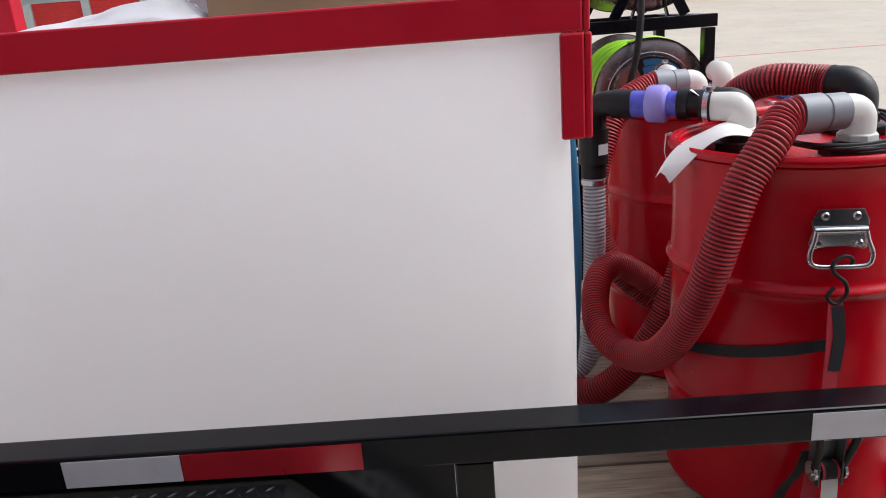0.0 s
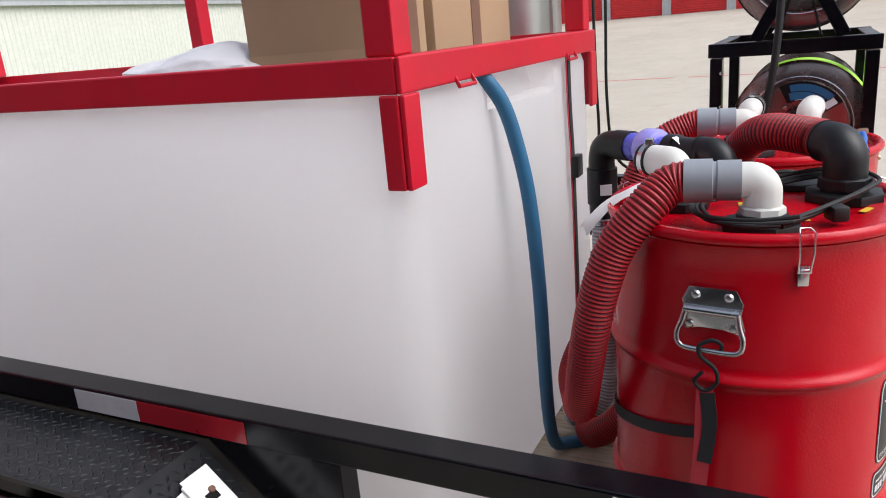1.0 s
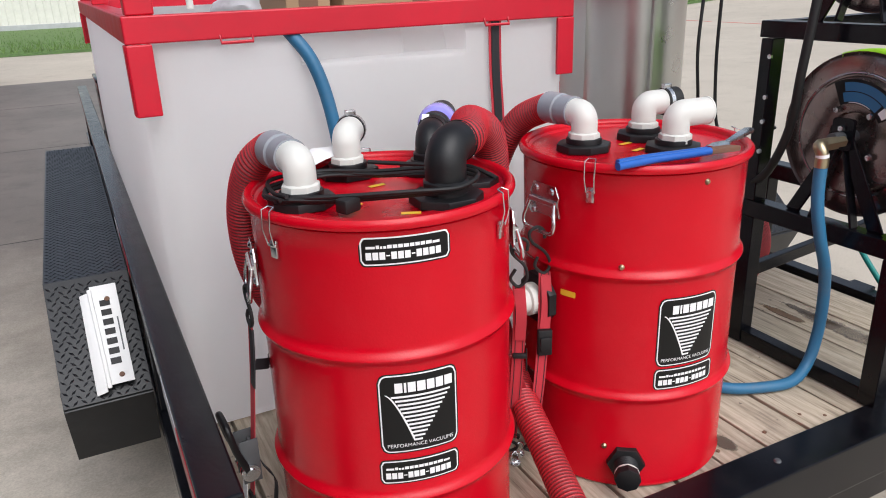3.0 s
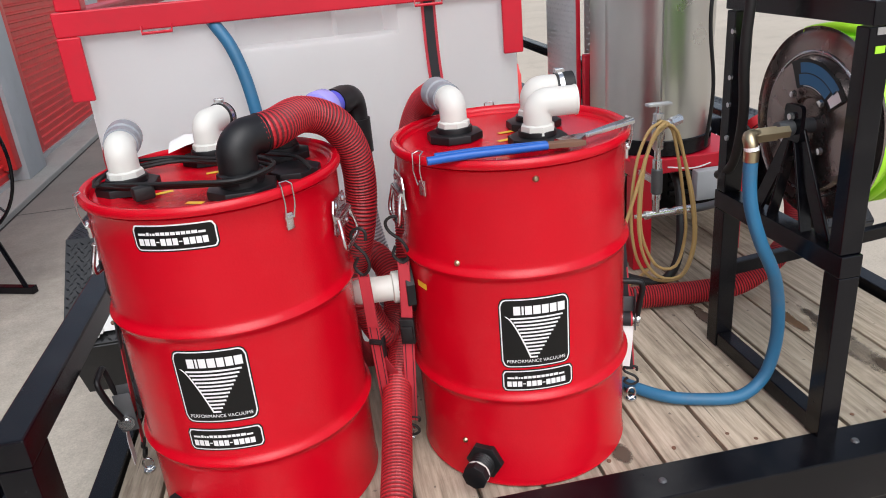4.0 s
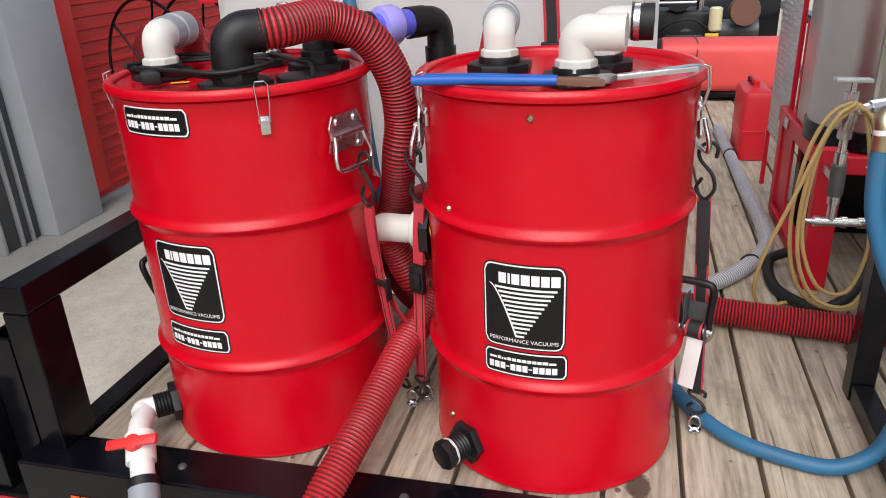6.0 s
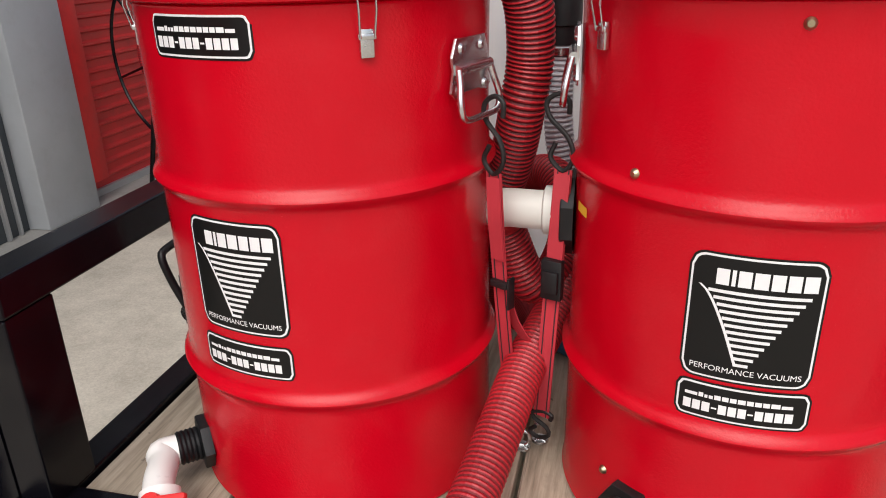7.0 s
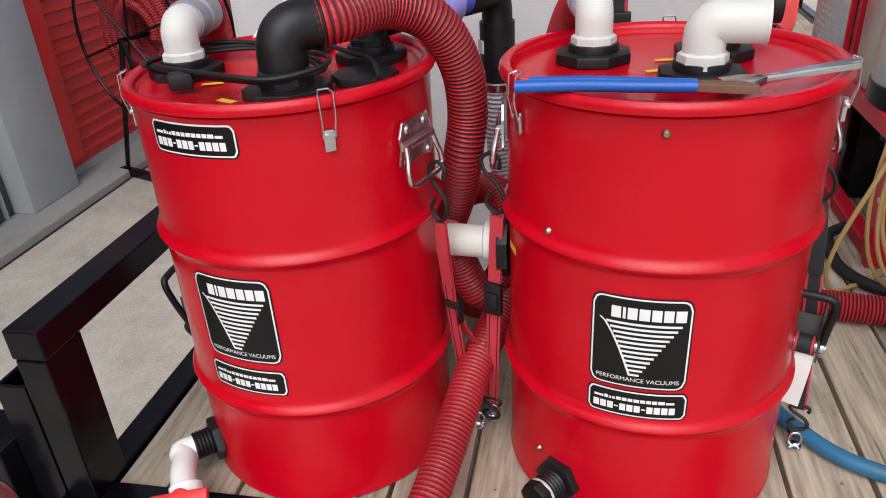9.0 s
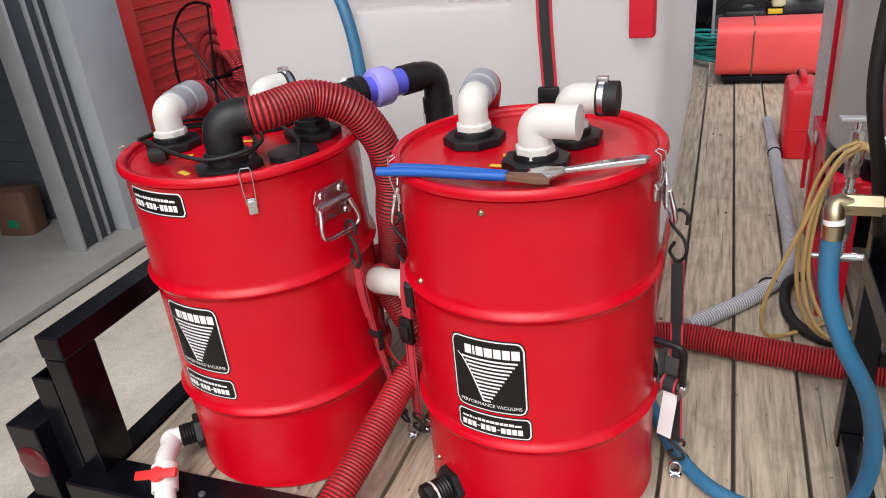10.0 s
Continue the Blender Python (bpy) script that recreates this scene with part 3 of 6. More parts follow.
for (ya, za), (yb, zb) in (prof[1:3], prof[2:4]):
    L = math.hypot(yb - ya, zb - za)
    d = Vector((0, (yb - ya) / L, (zb - za) / L))
    nrm = Vector((0, -d.z, d.y))
    k = 0
    s = 0.012
    while s < L - 0.01:
        for j in range(10):
            c = Vector((-0.258 + j * 0.0255 + (k % 2) * 0.0127, ya, za)) + d * s
            ang = 0.75 if (j + k) % 2 else -0.75
            u = Vector((math.cos(ang), 0, 0)) + d * math.sin(ang)
            v = nrm.cross(u)
            q = [c + u * 0.0125, c + v * 0.004, c - u * 0.0125, c - v * 0.004]
            lo = [bm.verts.new(p) for p in q]
            hi = bm.verts.new(c + nrm * 0.0028)
            for a in range(4):
                bm.faces.new((lo[a], lo[(a + 1) % 4], hi))
        s += 0.019
        k += 1
pattern = tagged(part("tread_pattern", bm, TREAD, fender, smooth=False), kind="stuff")


def mirrored(ob):
    """The same shape on the trailer's other side."""
    bm = bmesh.new()
    bm.from_mesh(ob.data)
    for v in bm.verts:
        v.co.x = SIDE - v.co.x
    bmesh.ops.reverse_faces(bm, faces=list(bm.faces))
    return bm


twin = tpart("fender", mirrored(fender), TREAD, "black tread plate fender")
tagged(part("tread_pattern", mirrored(pattern), TREAD, twin, smooth=False), kind="stuff")
# number plate bent on the fender's slope; its marks are plain bars
slope = pose(0, 0, 0)
pd = Vector((0, 0.34, 0.305)).normalized()
pn = Vector((0, -pd.z, pd.y))
pm = Matrix((Vector((1, 0, 0)), pd, pn)).transposed().to_4x4()
pm.translation = Vector((-0.119, 1.0, 0.819)) + pn * 0.006
pm = pm @ Matrix.Diagonal((1.15, 1.12, 1.0, 1.0))
plate = tpart("number_plate", boxed(-0.012, 0.060, -0.15, 0.175, 0, 0.002, 0, pm), PAPER, "bent white number plate with dark marks")
part("folded_edge", boxed(-0.034, 0.0, -0.168, 0.158, -0.0015, 0.0015, 0.0005, pm @ pose(-0.013, 0, 0.001, 0, -32, 0)), PAPER, plate)
part("folded_edge", boxed(-0.006, 0.006, -0.16, 0.165, 0.0, 0.009, 0.004, pm @ pose(-0.010, 0, 0, 0, 0, 1.5)), PAPER, plate)
for k in range(7):
    part("plate_mark", boxed(0.008, 0.036, 0.103 - k * 0.032, 0.103 - k * 0.032 + 0.020, 0.0025, 0.0035, 0, pm), INK_BLACK, plate)
part("plate_mark", boxed(0.046, 0.050, -0.05, 0.06, 0.0025, 0.0035, 0, pm), GREY_STEEL, plate)
for v in (0.125, -0.125):
    part("plate_bolt", revolve(bmesh.new(), [(0, 0.006), (0.007, 0.005), (0.008, 0)], 10, pm @ pose(0.03, v, 0.002)), BROWN, plate)
for y in (1.85, 3.0):
    wheel = tpart("wheel", revolve(bmesh.new(), [(0.20, -0.09), (0.30, -0.10), (0.345, -0.075), (0.35, 0), (0.345, 0.075), (0.30, 0.10), (0.20, 0.09)], 48, pose(-0.135, y, 0.352, 0, 90), closed=True), RUBBER, smooth=True)
    part("rim", revolve(bmesh.new(), [(0, 0.02), (0.08, 0.03), (0.17, 0.0), (0.205, 0.06), (0.205, -0.08), (0, -0.06)], 32, pose(-0.135, y, 0.352, 0, -90)), GALV, wheel)
# deck planks
gaps = [0.072, 0.20, 0.365, 0.535, 0.705, 0.872, 1.04, 1.207, 1.374, 1.545, 1.721, 1.896, 2.091, 2.261, 2.46, 2.688]
rng = random.Random(3)
for a, b in zip(gaps, gaps[1:]):
    bm = boxed(a + 0.0052, b - 0.0052, -0.272, 6.28, DECK - 0.04, DECK + rng.uniform(-0.002, 0.002), 0.003)
    part("deck_plank", bm, WOOD, trailer, smooth=False)
bm = bmesh.new()
for a, b in zip(gaps, gaps[1:]):
    for y in (-0.2, 0.75, 1.75, 2.8, 3.9):
        for f in (0.25, 0.72):
            if rng.random() < 0.45:
                continue
            revolve(bm, [(0, 0.0035), (0.006, 0.003), (0.0062, -0.002)], 8, pose(a + (b - a) * f + rng.uniform(-0.025, 0.025), y + rng.uniform(-0.05, 0.05), DECK))
tagged(part("nail_heads", bm, BROWN, trailer), kind="stuff")


def eye_bolt(x, y):
    bm = revolve(bmesh.new(), [(0, 0.004), (0.016, 0.004), (0.017, 0)], 16, pose(x, y, DECK + 0.002))
    ring = [Vector((x + 0.014 * math.cos(a), y, DECK + 0.024 + 0.018 * math.sin(a))) for a in [2 * math.pi * i / 16 for i in range(17)]]
    sweep(bm, ring, 0.0035, 8)
    return part("eye_bolt", bm, CHROME, trailer)


for x, y in ((1.582, 0.035), (0.868, 0.02), (0.90, 0.05), (0.148, 0.125)):
    eye_bolt(x, y)

# ---- water tank and its red frame ----
TB, TL, TR, TF = 0.614, 0.10, 1.45, 3.72


def rounded_rect(x0, x1, y0, y1, r, n=7, notch=()):
    """Corner by corner; notch adds (x, depth) points along the y0 edge."""
    out = []
    for k, (cx, cy, a0) in enumerate(((x1 - r, y1 - r, 0), (x0 + r, y1 - r, 90), (x0 + r, y0 + r, 180), (x1 - r, y0 + r, 270))):
        for i in range(n):
            a = radians(a0 + 90 * i / (n - 1))
            out.append((cx + r * math.cos(a), cy + r * math.sin(a)))
        if k == 2:
            out += [(x, y0 + d) for x, d in notch]
    return out


tank = thing("water_tank", "large white plastic water tank strapped on the trailer deck", "water tank")
bm = bmesh.new()
rings = []
for z, inset, r, cut in ((0.602, 0.03, 0.06, 0), (0.63, 0.005, 0.07, 0), (0.66, 0.0, 0.075, 0), (1.2, -0.006, 0.08, 0), (1.672, 0.0, 0.075, 0), (1.684, 0.0, 0.075, 0.006), (1.692, 0.0, 0.075, 0.045), (1.74, 0.0, 0.075, 0.055), (1.765, 0.008, 0.07, 0.055), (1.788, 0.035, 0.06, 0.055)):
    dents = [(0.53, 0), (0.545, cut * 0.6), (0.565, cut), (0.86, cut * 0.7), (0.875, cut * 1.3), (1.02, cut * 1.3), (1.045, cut * 0.5), (1.06, 0)]
    rings.append([bm.verts.new((x, y, z)) for x, y in rounded_rect(TL + inset, TR - inset, TB + inset, TF - inset, r, 7, dents)])
for a, b in zip(rings, rings[1:]):
    for i in range(len(a)):
        bm.faces.new((a[i], a[(i + 1) % len(a)], b[(i + 1) % len(b)], b[i]))
bm.faces.new(rings[0][::-1])
bm.faces.new(rings[-1])
part("tank_body", bm, TANK, tank)
part("red_kick_plate", boxed(TR + 0.012, TR + 0.02, 0.66, 1.6, DECK + 0.003, 0.70, 0.002), FRAME_RED, tank, "red painted steel strip at the tank's foot")

frame_red = thing("steel_rack", "red painted angle iron frame round the tank's top", "rack")
FX0, FX1, FY0, FY1, FZ0, FZ1 = 0.077, 1.45, 0.590, 3.80, 1.771, 1.840


def fpart(name, *a, bevel=0.004):
    return part(name, boxed(*a, bevel), FRAME_RED, frame_red, smooth=False)


fpart("rail", FX0, FX1, FY0, FY0 + 0.012, FZ0, FZ1)
fpart("rail_flange", FX0 + 0.002, FX1 - 0.002, FY0 + 0.0125, FY0 + 0.07, FZ1 - 0.010, FZ1 - 0.001)
fpart("rail", FX0, FX0 + 0.012, FY0 + 0.0125, FY1, FZ0, FZ1)
fpart("rail_flange", FX0 + 0.0125, FX0 + 0.07, FY0 + 0.0705, FY1 - 0.013, FZ1 - 0.010, FZ1 - 0.001)
fpart("rail", FX1 - 0.012, FX1, FY0 + 0.0125, FY1, FZ0, FZ1)
fpart("rail", FX0 + 0.0125, FX1 - 0.0125, FY1 - 0.012, FY1, FZ0, FZ1)
for x, s in ((FX0, 1), (FX1, -1)):
    for y, q in ((FY0, 1), (FY1, -1)):
        fpart("leg", min(x, x + s * 0.064), max(x, x + s * 0.064), min(y - q * 0.003, y + q * 0.010), max(y - q * 0.003, y + q * 0.010), 1.588, FZ0 - 0.001)
        fpart("leg", min(x - s * 0.003, x + s * 0.010), max(x - s * 0.003, x + s * 0.010), min(y + q * 0.0105, y + q * 0.052), max(y + q * 0.0105, y + q * 0.052), 1.588, FZ0 - 0.001)
    for y in (FY0 + 0.015, 2.27, FY1 - 0.075):
        fpart("post", min(x + s * 0.013, x + s * 0.083), max(x + s * 0.013, x + s * 0.083), y, y + 0.065, FZ1 + 0.0005, 2.75)
for x in (0.355, 1.155):
    w = 0.042
    bm = sweep(bmesh.new(), [Vector(p) for p in ((x - w, 0.592, 1.782), (x - w, 0.583, 1.762), (x + w, 0.583, 1.762), (x + w, 0.592, 1.782))], 0.0045, 8)
    part("tie_loop", bm, FRAME_RED, frame_red)
fpart("top_rail", FX0, FX1, FY0, FY0 + 0.06, 2.751, 2.80)
fpart("top_rail", FX0, FX0 + 0.06, FY0 + 0.0605, FY1, 2.751, 2.80)
fpart("top_rail", FX1 - 0.06, FX1, FY0 + 0.0605, FY1, 2.751, 2.80)

# things on the tank's top
def carton(x0, x1, y0, y1, z0, z1, turn, label):
    c = thing("cardboard_box", label, "box")
    c.matrix_world = pose((x0 + x1) / 2, (y0 + y1) / 2, z0, 0, 0, turn)
    w, d, h = (x1 - x0) / 2, (y1 - y0) / 2, z1 - z0
    part("carton_body", boxed(-w, w, -d, d, 0, h, 0.006), CARD, c)
    part("flap", boxed(-w - 0.004, -w + 0.002, -d + 0.01, d - 0.01, -0.002 + 0.01, h * 0.4, 0, pose(0, 0, 0, 0, 4)), CARD, c)
    part("packing_tape", boxed(-0.03, 0.03, -d - 0.002, -d - 0.0005, 0.01, h, 0), BROWN, c)
    return c


carton(0.595, 0.735, 0.86, 1.39, 1.791, 2.16, -5, "brown cardboard box on the tank's top")
carton(0.76, 1.29, 0.84, 1.30, 1.791, 2.12, -2, "brown cardboard box beside another on the tank")
rng = random.Random(11)
bm = bmesh.new()
bmesh.ops.create_icosphere(bm, subdivisions=5, radius=1)
for v in bm.verts:
    k = 1 + 0.22 * noise.noise(v.co * 1.6) + 0.06 * noise.noise(v.co * 5)
    v.co = Vector((v.co.x * 0.16 * k, v.co.y * 0.27 * k, max(-0.02, v.co.z * 0.075 * k + 0.05 * max(0, 0.6 - abs(v.co.y + 0.5)) * v.co.z)))
bmesh.ops.translate(bm, vec=(0.66, 1.62, 1.806), verts=bm.verts)
tagged(mesh_ob("plastic_bag", bm, BAG, smooth=True), "crumpled white plastic bag lying on the tank", "bag")
bm = bmesh.new()
sweep(bm, spline([(0.60, 2.9, 1.785), (0.60, 2.9, 1.95), (0.60, 2.86, 2.0)], 0.02), 0.02, 10)
tagged(mesh_ob("white_spout", bm, WHITE, smooth=True), "small white plastic spout on the tank", "spout")

# ---- vacuum drums ----
R = 0.2865
def body_profile(hoops):
    p = [(0.0, 0.012), (0.26, 0.012), (0.275, 0.0), (0.286, 0.0), (0.289, 0.006), (0.286, 0.014)]
    for zc in hoops:
        p += [(R - 0.001, zc - 0.08)] + [(R + 0.0125 * math.exp(-((dz / 0.0115) ** 2)), zc + dz) for dz in (-0.03, -0.02, -0.014, -0.009, -0.004, 0, 0.004, 0.009, 0.014, 0.02, 0.03)]
    return p + [(R - 0.001, 0.70), (R, 0.80), (R + 0.001, 0.850), (R + 0.004, 0.854), (R - 0.002, 0.858)]


RING = [(R - 0.004, 0.857), (R + 0.006, 0.857), (R + 0.0115, 0.860), (R + 0.0135, 0.866), (R + 0.0125, 0.873), (R + 0.007, 0.879), (R - 0.001, 0.8795), (R - 0.008, 0.876), (R - 0.011, 0.870), (R - 0.012, 0.864)]
LID = [(R - 0.012, 0.866), (R - 0.018, 0.860), (0.22, 0.862), (0.21, 0.858), (0.0, 0.860)]


def on_drum(ang, z, out=0.0):
    """Pose on the drum's side: x along the arc, y up, z outward."""
    a = radians(ang)
    c, s = math.cos(a), math.sin(a)
    m = Matrix(((-s, 0, c), (c, 0, s), (0, 1, 0))).to_4x4()
    m.translation = ((R + out) * c, (R + out) * s, z)
    return m


def wrap(bm, ang, zc, out):
    """Bends flat geometry (x along the arc, y up) round the drum."""
    for v in bm.verts:
        a = radians(ang) + v.co.x / R
        rr = R + out + v.co.z
        v.co = Vector((rr * math.cos(a), rr * math.sin(a), zc + v.co.y))
    return bm


def strip(bm, lo, hi, x0, x1, n):
    prev = None
    for i in range(n + 1):
        x = x0 + (x1 - x0) * i / n
        cur = (bm.verts.new((x, lo(x), 0)), bm.verts.new((x, hi(x), 0)))
        if prev:
            bm.faces.new((prev[0], cur[0], cur[1], prev[1]))
        prev = cur
    return bm


def round_patch(w, h, r):
    """A rounded rectangle as upright strips."""
    def edge(x):
        d = abs(x) - (w / 2 - r)
        return h / 2 - (r - math.sqrt(max(0, r * r - d * d)) if d > 0 else 0)
    return strip(bmesh.new(), lambda x: -edge(x), edge, -w / 2, w / 2, 36)


def lettering(text, width):
    """Words in the built-in font as flat geometry centred on the origin, width wide."""
    cu = bpy.data.curves.new("words", "FONT")
    cu.body, cu.align_x, cu.align_y = text, "CENTER", "CENTER"
    ob = new("words", cu)
    bpy.context.view_layer.update()
    me = bpy.data.meshes.new_from_object(ob.evaluated_get(bpy.context.evaluated_depsgraph_get()))
    bm = bmesh.new()
    bm.from_mesh(me)
    bpy.data.objects.remove(ob)
    bpy.data.meshes.remove(me)
    wide = max(v.co.x for v in bm.verts) - min(v.co.x for v in bm.verts)
    for v in bm.verts:
        v.co *= width / wide
    return bm


def sticker(drum, ang, zc, w, h, r):
    s = part("sticker", wrap(round_patch(w, h, r), ang, zc, 0.0006), INK_BLACK, drum, "black sticker with white print", False)
    part("sticker_border", wrap(round_patch(w - 0.006, h - 0.006, r - 0.002), ang, zc, 0.0010), INK_WHITE, s, smooth=False)
    part("sticker_field", wrap(round_patch(w - 0.012, h - 0.012, r - 0.004), ang, zc, 0.0014), INK_BLACK, s, smooth=False)
    return s


def bar(s, ang, zc, x0, x1, y0, y1, lift=0.0018):
    return part("print_bar", wrap(strip(bmesh.new(), lambda x: y0, lambda x: y1, x0, x1, max(1, int((x1 - x0) / 0.008))), ang, zc, lift), INK_WHITE, s, smooth=False)


def url_sticker(drum, ang, zc, w=0.165, h=0.056):
    s = sticker(drum, ang, zc, w, h, 0.012)
    k = w / 0.165
    x = -w / 2 + 0.013 * k
    for wd in (0.019, 0.007, 0.0045, 0.006, 0.0095, 0.0095, 0.0095, 0.011, 0.0095, 0.0095, 0.0095, 0.013, 0.016):
        wd *= k * 0.83
        bar(s, ang, zc, x, x + wd, 0.0055, 0.0125 if 0.0065 < wd / k / 0.83 < 0.016 else 0.0105)
        x += wd + 0.0016 * k
    x = -w / 2 + 0.012 * k
    for group in (3, 3, 4):
        for j in range(group):
            bar(s, ang, zc, x, x + 0.0098 * k, -0.0165, -0.0015)
            x += 0.0118 * k
        if group == 3 and x < w / 2 - 0.05:
            bar(s, ang, zc, x, x + 0.0065 * k, -0.0100, -0.0075)
            x += 0.0085 * k
    return s


def logo_sticker(drum, ang, zc, w=0.172, h=0.188):
    s = sticker(drum, ang, zc, w, h, 0.02)
    g, e = w / 0.168, h / 0.182
    # name panel as plain blocks, then the funnel of stripes
    x = -0.049
    for k in (0.0158, 0.0048, 0.0158, 0.0172, 0.0158, 0.0158, 0.0172):
        bar(s, ang, zc, x * g, (x + k) * g, 0.0485 * e, 0.0705 * e)
        x += k + 0.0030
    for k in range(12):
        f = k / 11
        y = 0.0395 - 0.1015 * f
        left = -0.057 + 0.044 * f ** 0.75
        right = 0.066 - 0.063 * f ** 0.95
        bar(s, ang, zc, left * g, right * g, y * e - 0.0024, y * e + 0.0022)
    edge = bmesh.new()
    prev = None
    for k in range(17):
        f = k / 16
        y = 0.0455 - 0.1098 * f
        lx = -0.068 + 0.055 * f ** 0.68
        cur = (edge.verts.new((lx * g - 0.002, y * e, 0)), edge.verts.new((lx * g + 0.002, y * e, 0)))
        if prev:
            edge.faces.new((prev[0], prev[1], cur[1], cur[0]))
        prev = cur
    part("print_curve", wrap(edge, ang, zc, 0.0018), INK_WHITE, s, smooth=False)
    part("print_line", wrap(lettering("PERFORMANCE VACUUMS", 0.143), ang, zc - 0.0755, 0.0018), INK_WHITE, s, smooth=False)
    return s


def latch(drum, ang):
    m = on_drum(ang, 0.806)
    bm = bmesh.new()
    box(bm, -0.010, 0.010, -0.022, 0.016, 0.001, 0.010, 0.002, m)
    box(bm, -0.013, 0.013, 0.002, 0.010, 0.004, 0.013, 0.002, m)
    la = part("latch", bm, CHROME, drum, "bright steel lid latch")
    pts = [m @ Vector(p) for p in ((-0.010, 0.004, 0.012), (-0.012, 0.04, 0.020), (-0.013, 0.078, 0.017), (-0.009, 0.083, 0.004), (0.009, 0.083, 0.004), (0.013, 0.078, 0.017), (0.012, 0.04, 0.020), (0.010, 0.004, 0.012))]
    part("wire_bail", sweep(bmesh.new(), pts, 0.0017, 8), CHROME, la)
    return la


def carry_handle(drum, ang, z):
    m = on_drum(ang, z)
    hm = m @ pose(0, 0, 0.004)
    outline = [(-0.046, -0.044), (-0.02, -0.036), (0.02, -0.036), (0.046, -0.044), (0.056, -0.034), (0.048, -0.004), (0.052, 0.016), (0.040, 0.042), (-0.040, 0.042), (-0.052, 0.016), (-0.048, -0.004), (-0.056, -0.034)]
    outline = [(1.07 * x, y) for x, y in outline]
    h = part("carry_handle", prism(bmesh.new(), outline, 0.004, hm, 0.001), CHROME, drum, "zinc plated folding drum handle")
    bm = bmesh.new()
    sweep(bm, [hm @ Vector((-0.05, -0.002, 0.008)), hm @ Vector((0.05, -0.002, 0.008))], 0.008, 12)
    part("hinge_barrel", bm, CHROME, h)
    loop = spline([(-0.047, -0.002, 0.010), (-0.052, -0.024, 0.015), (-0.060, -0.050, 0.020), (-0.051, -0.072, 0.022), (0.0, -0.075, 0.022), (0.051, -0.072, 0.022), (0.060, -0.050, 0.020), (0.052, -0.024, 0.015), (0.047, -0.002, 0.010)], 0.006)
    part("bail", sweep(bmesh.new(), [hm @ p for p in loop], 0.0055, 10), CHROME, h)
    for x, y in ((-0.03, 0.027), (0.03, 0.027), (0.040, -0.032), (-0.040, -0.032)):
        part("rivet", revolve(bmesh.new(), [(0, 0.005), (0.006, 0.004), (0.009, 0.0)], 12, hm @ pose(x, y, 0.004)), CHROME, h)
    return h


def flange(drum, x, y, turn=0.0, r=0.072):
    bm = prism(bmesh.new(), ngon(8, r, 0.5 + turn), 0.018, pose(x, y, 0.861), 0.003)
    f = part("bulkhead_flange", bm, PLASTIC, drum, "black octagonal bulkhead flange")
    part("flange_nut", prism(bmesh.new(), ngon(24, 0.046), 0.014, pose(x, y, 0.879), 0.002), PLASTIC, f)
    return f


def elbow(parent, x, y, d, mt, r=0.033, rise=0.032, reach=0.05, z0=0.885, collar=True, name="elbow", label=""):
    """A pipe elbow that rises from the lid and turns towards d."""
    d = Vector((d[0], d[1], 0)).normalized()
    b = Vector((x, y, z0))
    bend = 0.022 if mt == WHITE else 0.038
    rise, reach = rise + 0.038 - bend, reach + 0.038 - bend
    pts = [b, b + Vector((0, 0, rise))]
    c = b + Vector((0, 0, rise)) + d * bend
    for i in range(1, 9):
        a = math.pi / 2 * i / 8
        pts.append(c + d * (-bend * math.cos(a)) + Vector((0, 0, bend * math.sin(a))))
    pts.append(pts[-1] + d * reach)
    bm = sweep(bmesh.new(), pts, r, 24)
    if collar:
        sweep(bm, [b, b + Vector((0, 0, 0.020)), b + Vector((0, 0, 0.024))], [r + 0.008, r + 0.007, r + 0.001], 8)
        sweep(bm, [pts[-1] - d * 0.004, pts[-1]], r + 0.0015, 24)
    part(name, bm, mt, parent, label)
    return pts[-1], d


def clamp(parent, p, d, r):
    part("rubber_sleeve", sweep(bmesh.new(), [p - d * 0.011, p + d * 0.014], r + 0.0025, 24), RUBBER, parent)
    bm = sweep(bmesh.new(), [p - d * 0.006, p + d * 0.006], r + 0.004, 24)
    u = Vector((0, 0, 1))
    box(bm, -0.012, 0.012, -0.008, 0.008, 0, 0.012, 0.001, Matrix.Translation(p + u * (r + 0.001)))
    return part("hose_clamp", bm, CHROME, parent)


def screw(drum, ang, z):
    part("screw", revolve(bmesh.new(), [(0, 0.006), (0.004, 0.006), (0.007, 0.003), (0.008, 0)], 12, on_drum(ang, z)), BRASS, drum)


def drum_shell(x, y, hoops, label):
    d = thing("vacuum_drum", label, "drum", "vacuum drums")
    d.location = (x, y, DECK + 0.003)
    d.scale = (1.0, 1.0, 1.007)
    part("drum_body", revolve(bmesh.new(), body_profile(hoops), 128), RED, d)
    part("closing_ring", revolve(bmesh.new(), RING, 96), RED, d)
    part("lid", revolve(bmesh.new(), LID, 96), RED, d)
    return d


def yellow_tag(d, x, y, turn):
    part("yellow_tag", boxed(-0.02, 0.02, -0.007, 0.007, 0, 0.0008, 0, pose(x, y, 0.8615, 0, 0, turn)), INK_YELLOW, d, smooth=False)


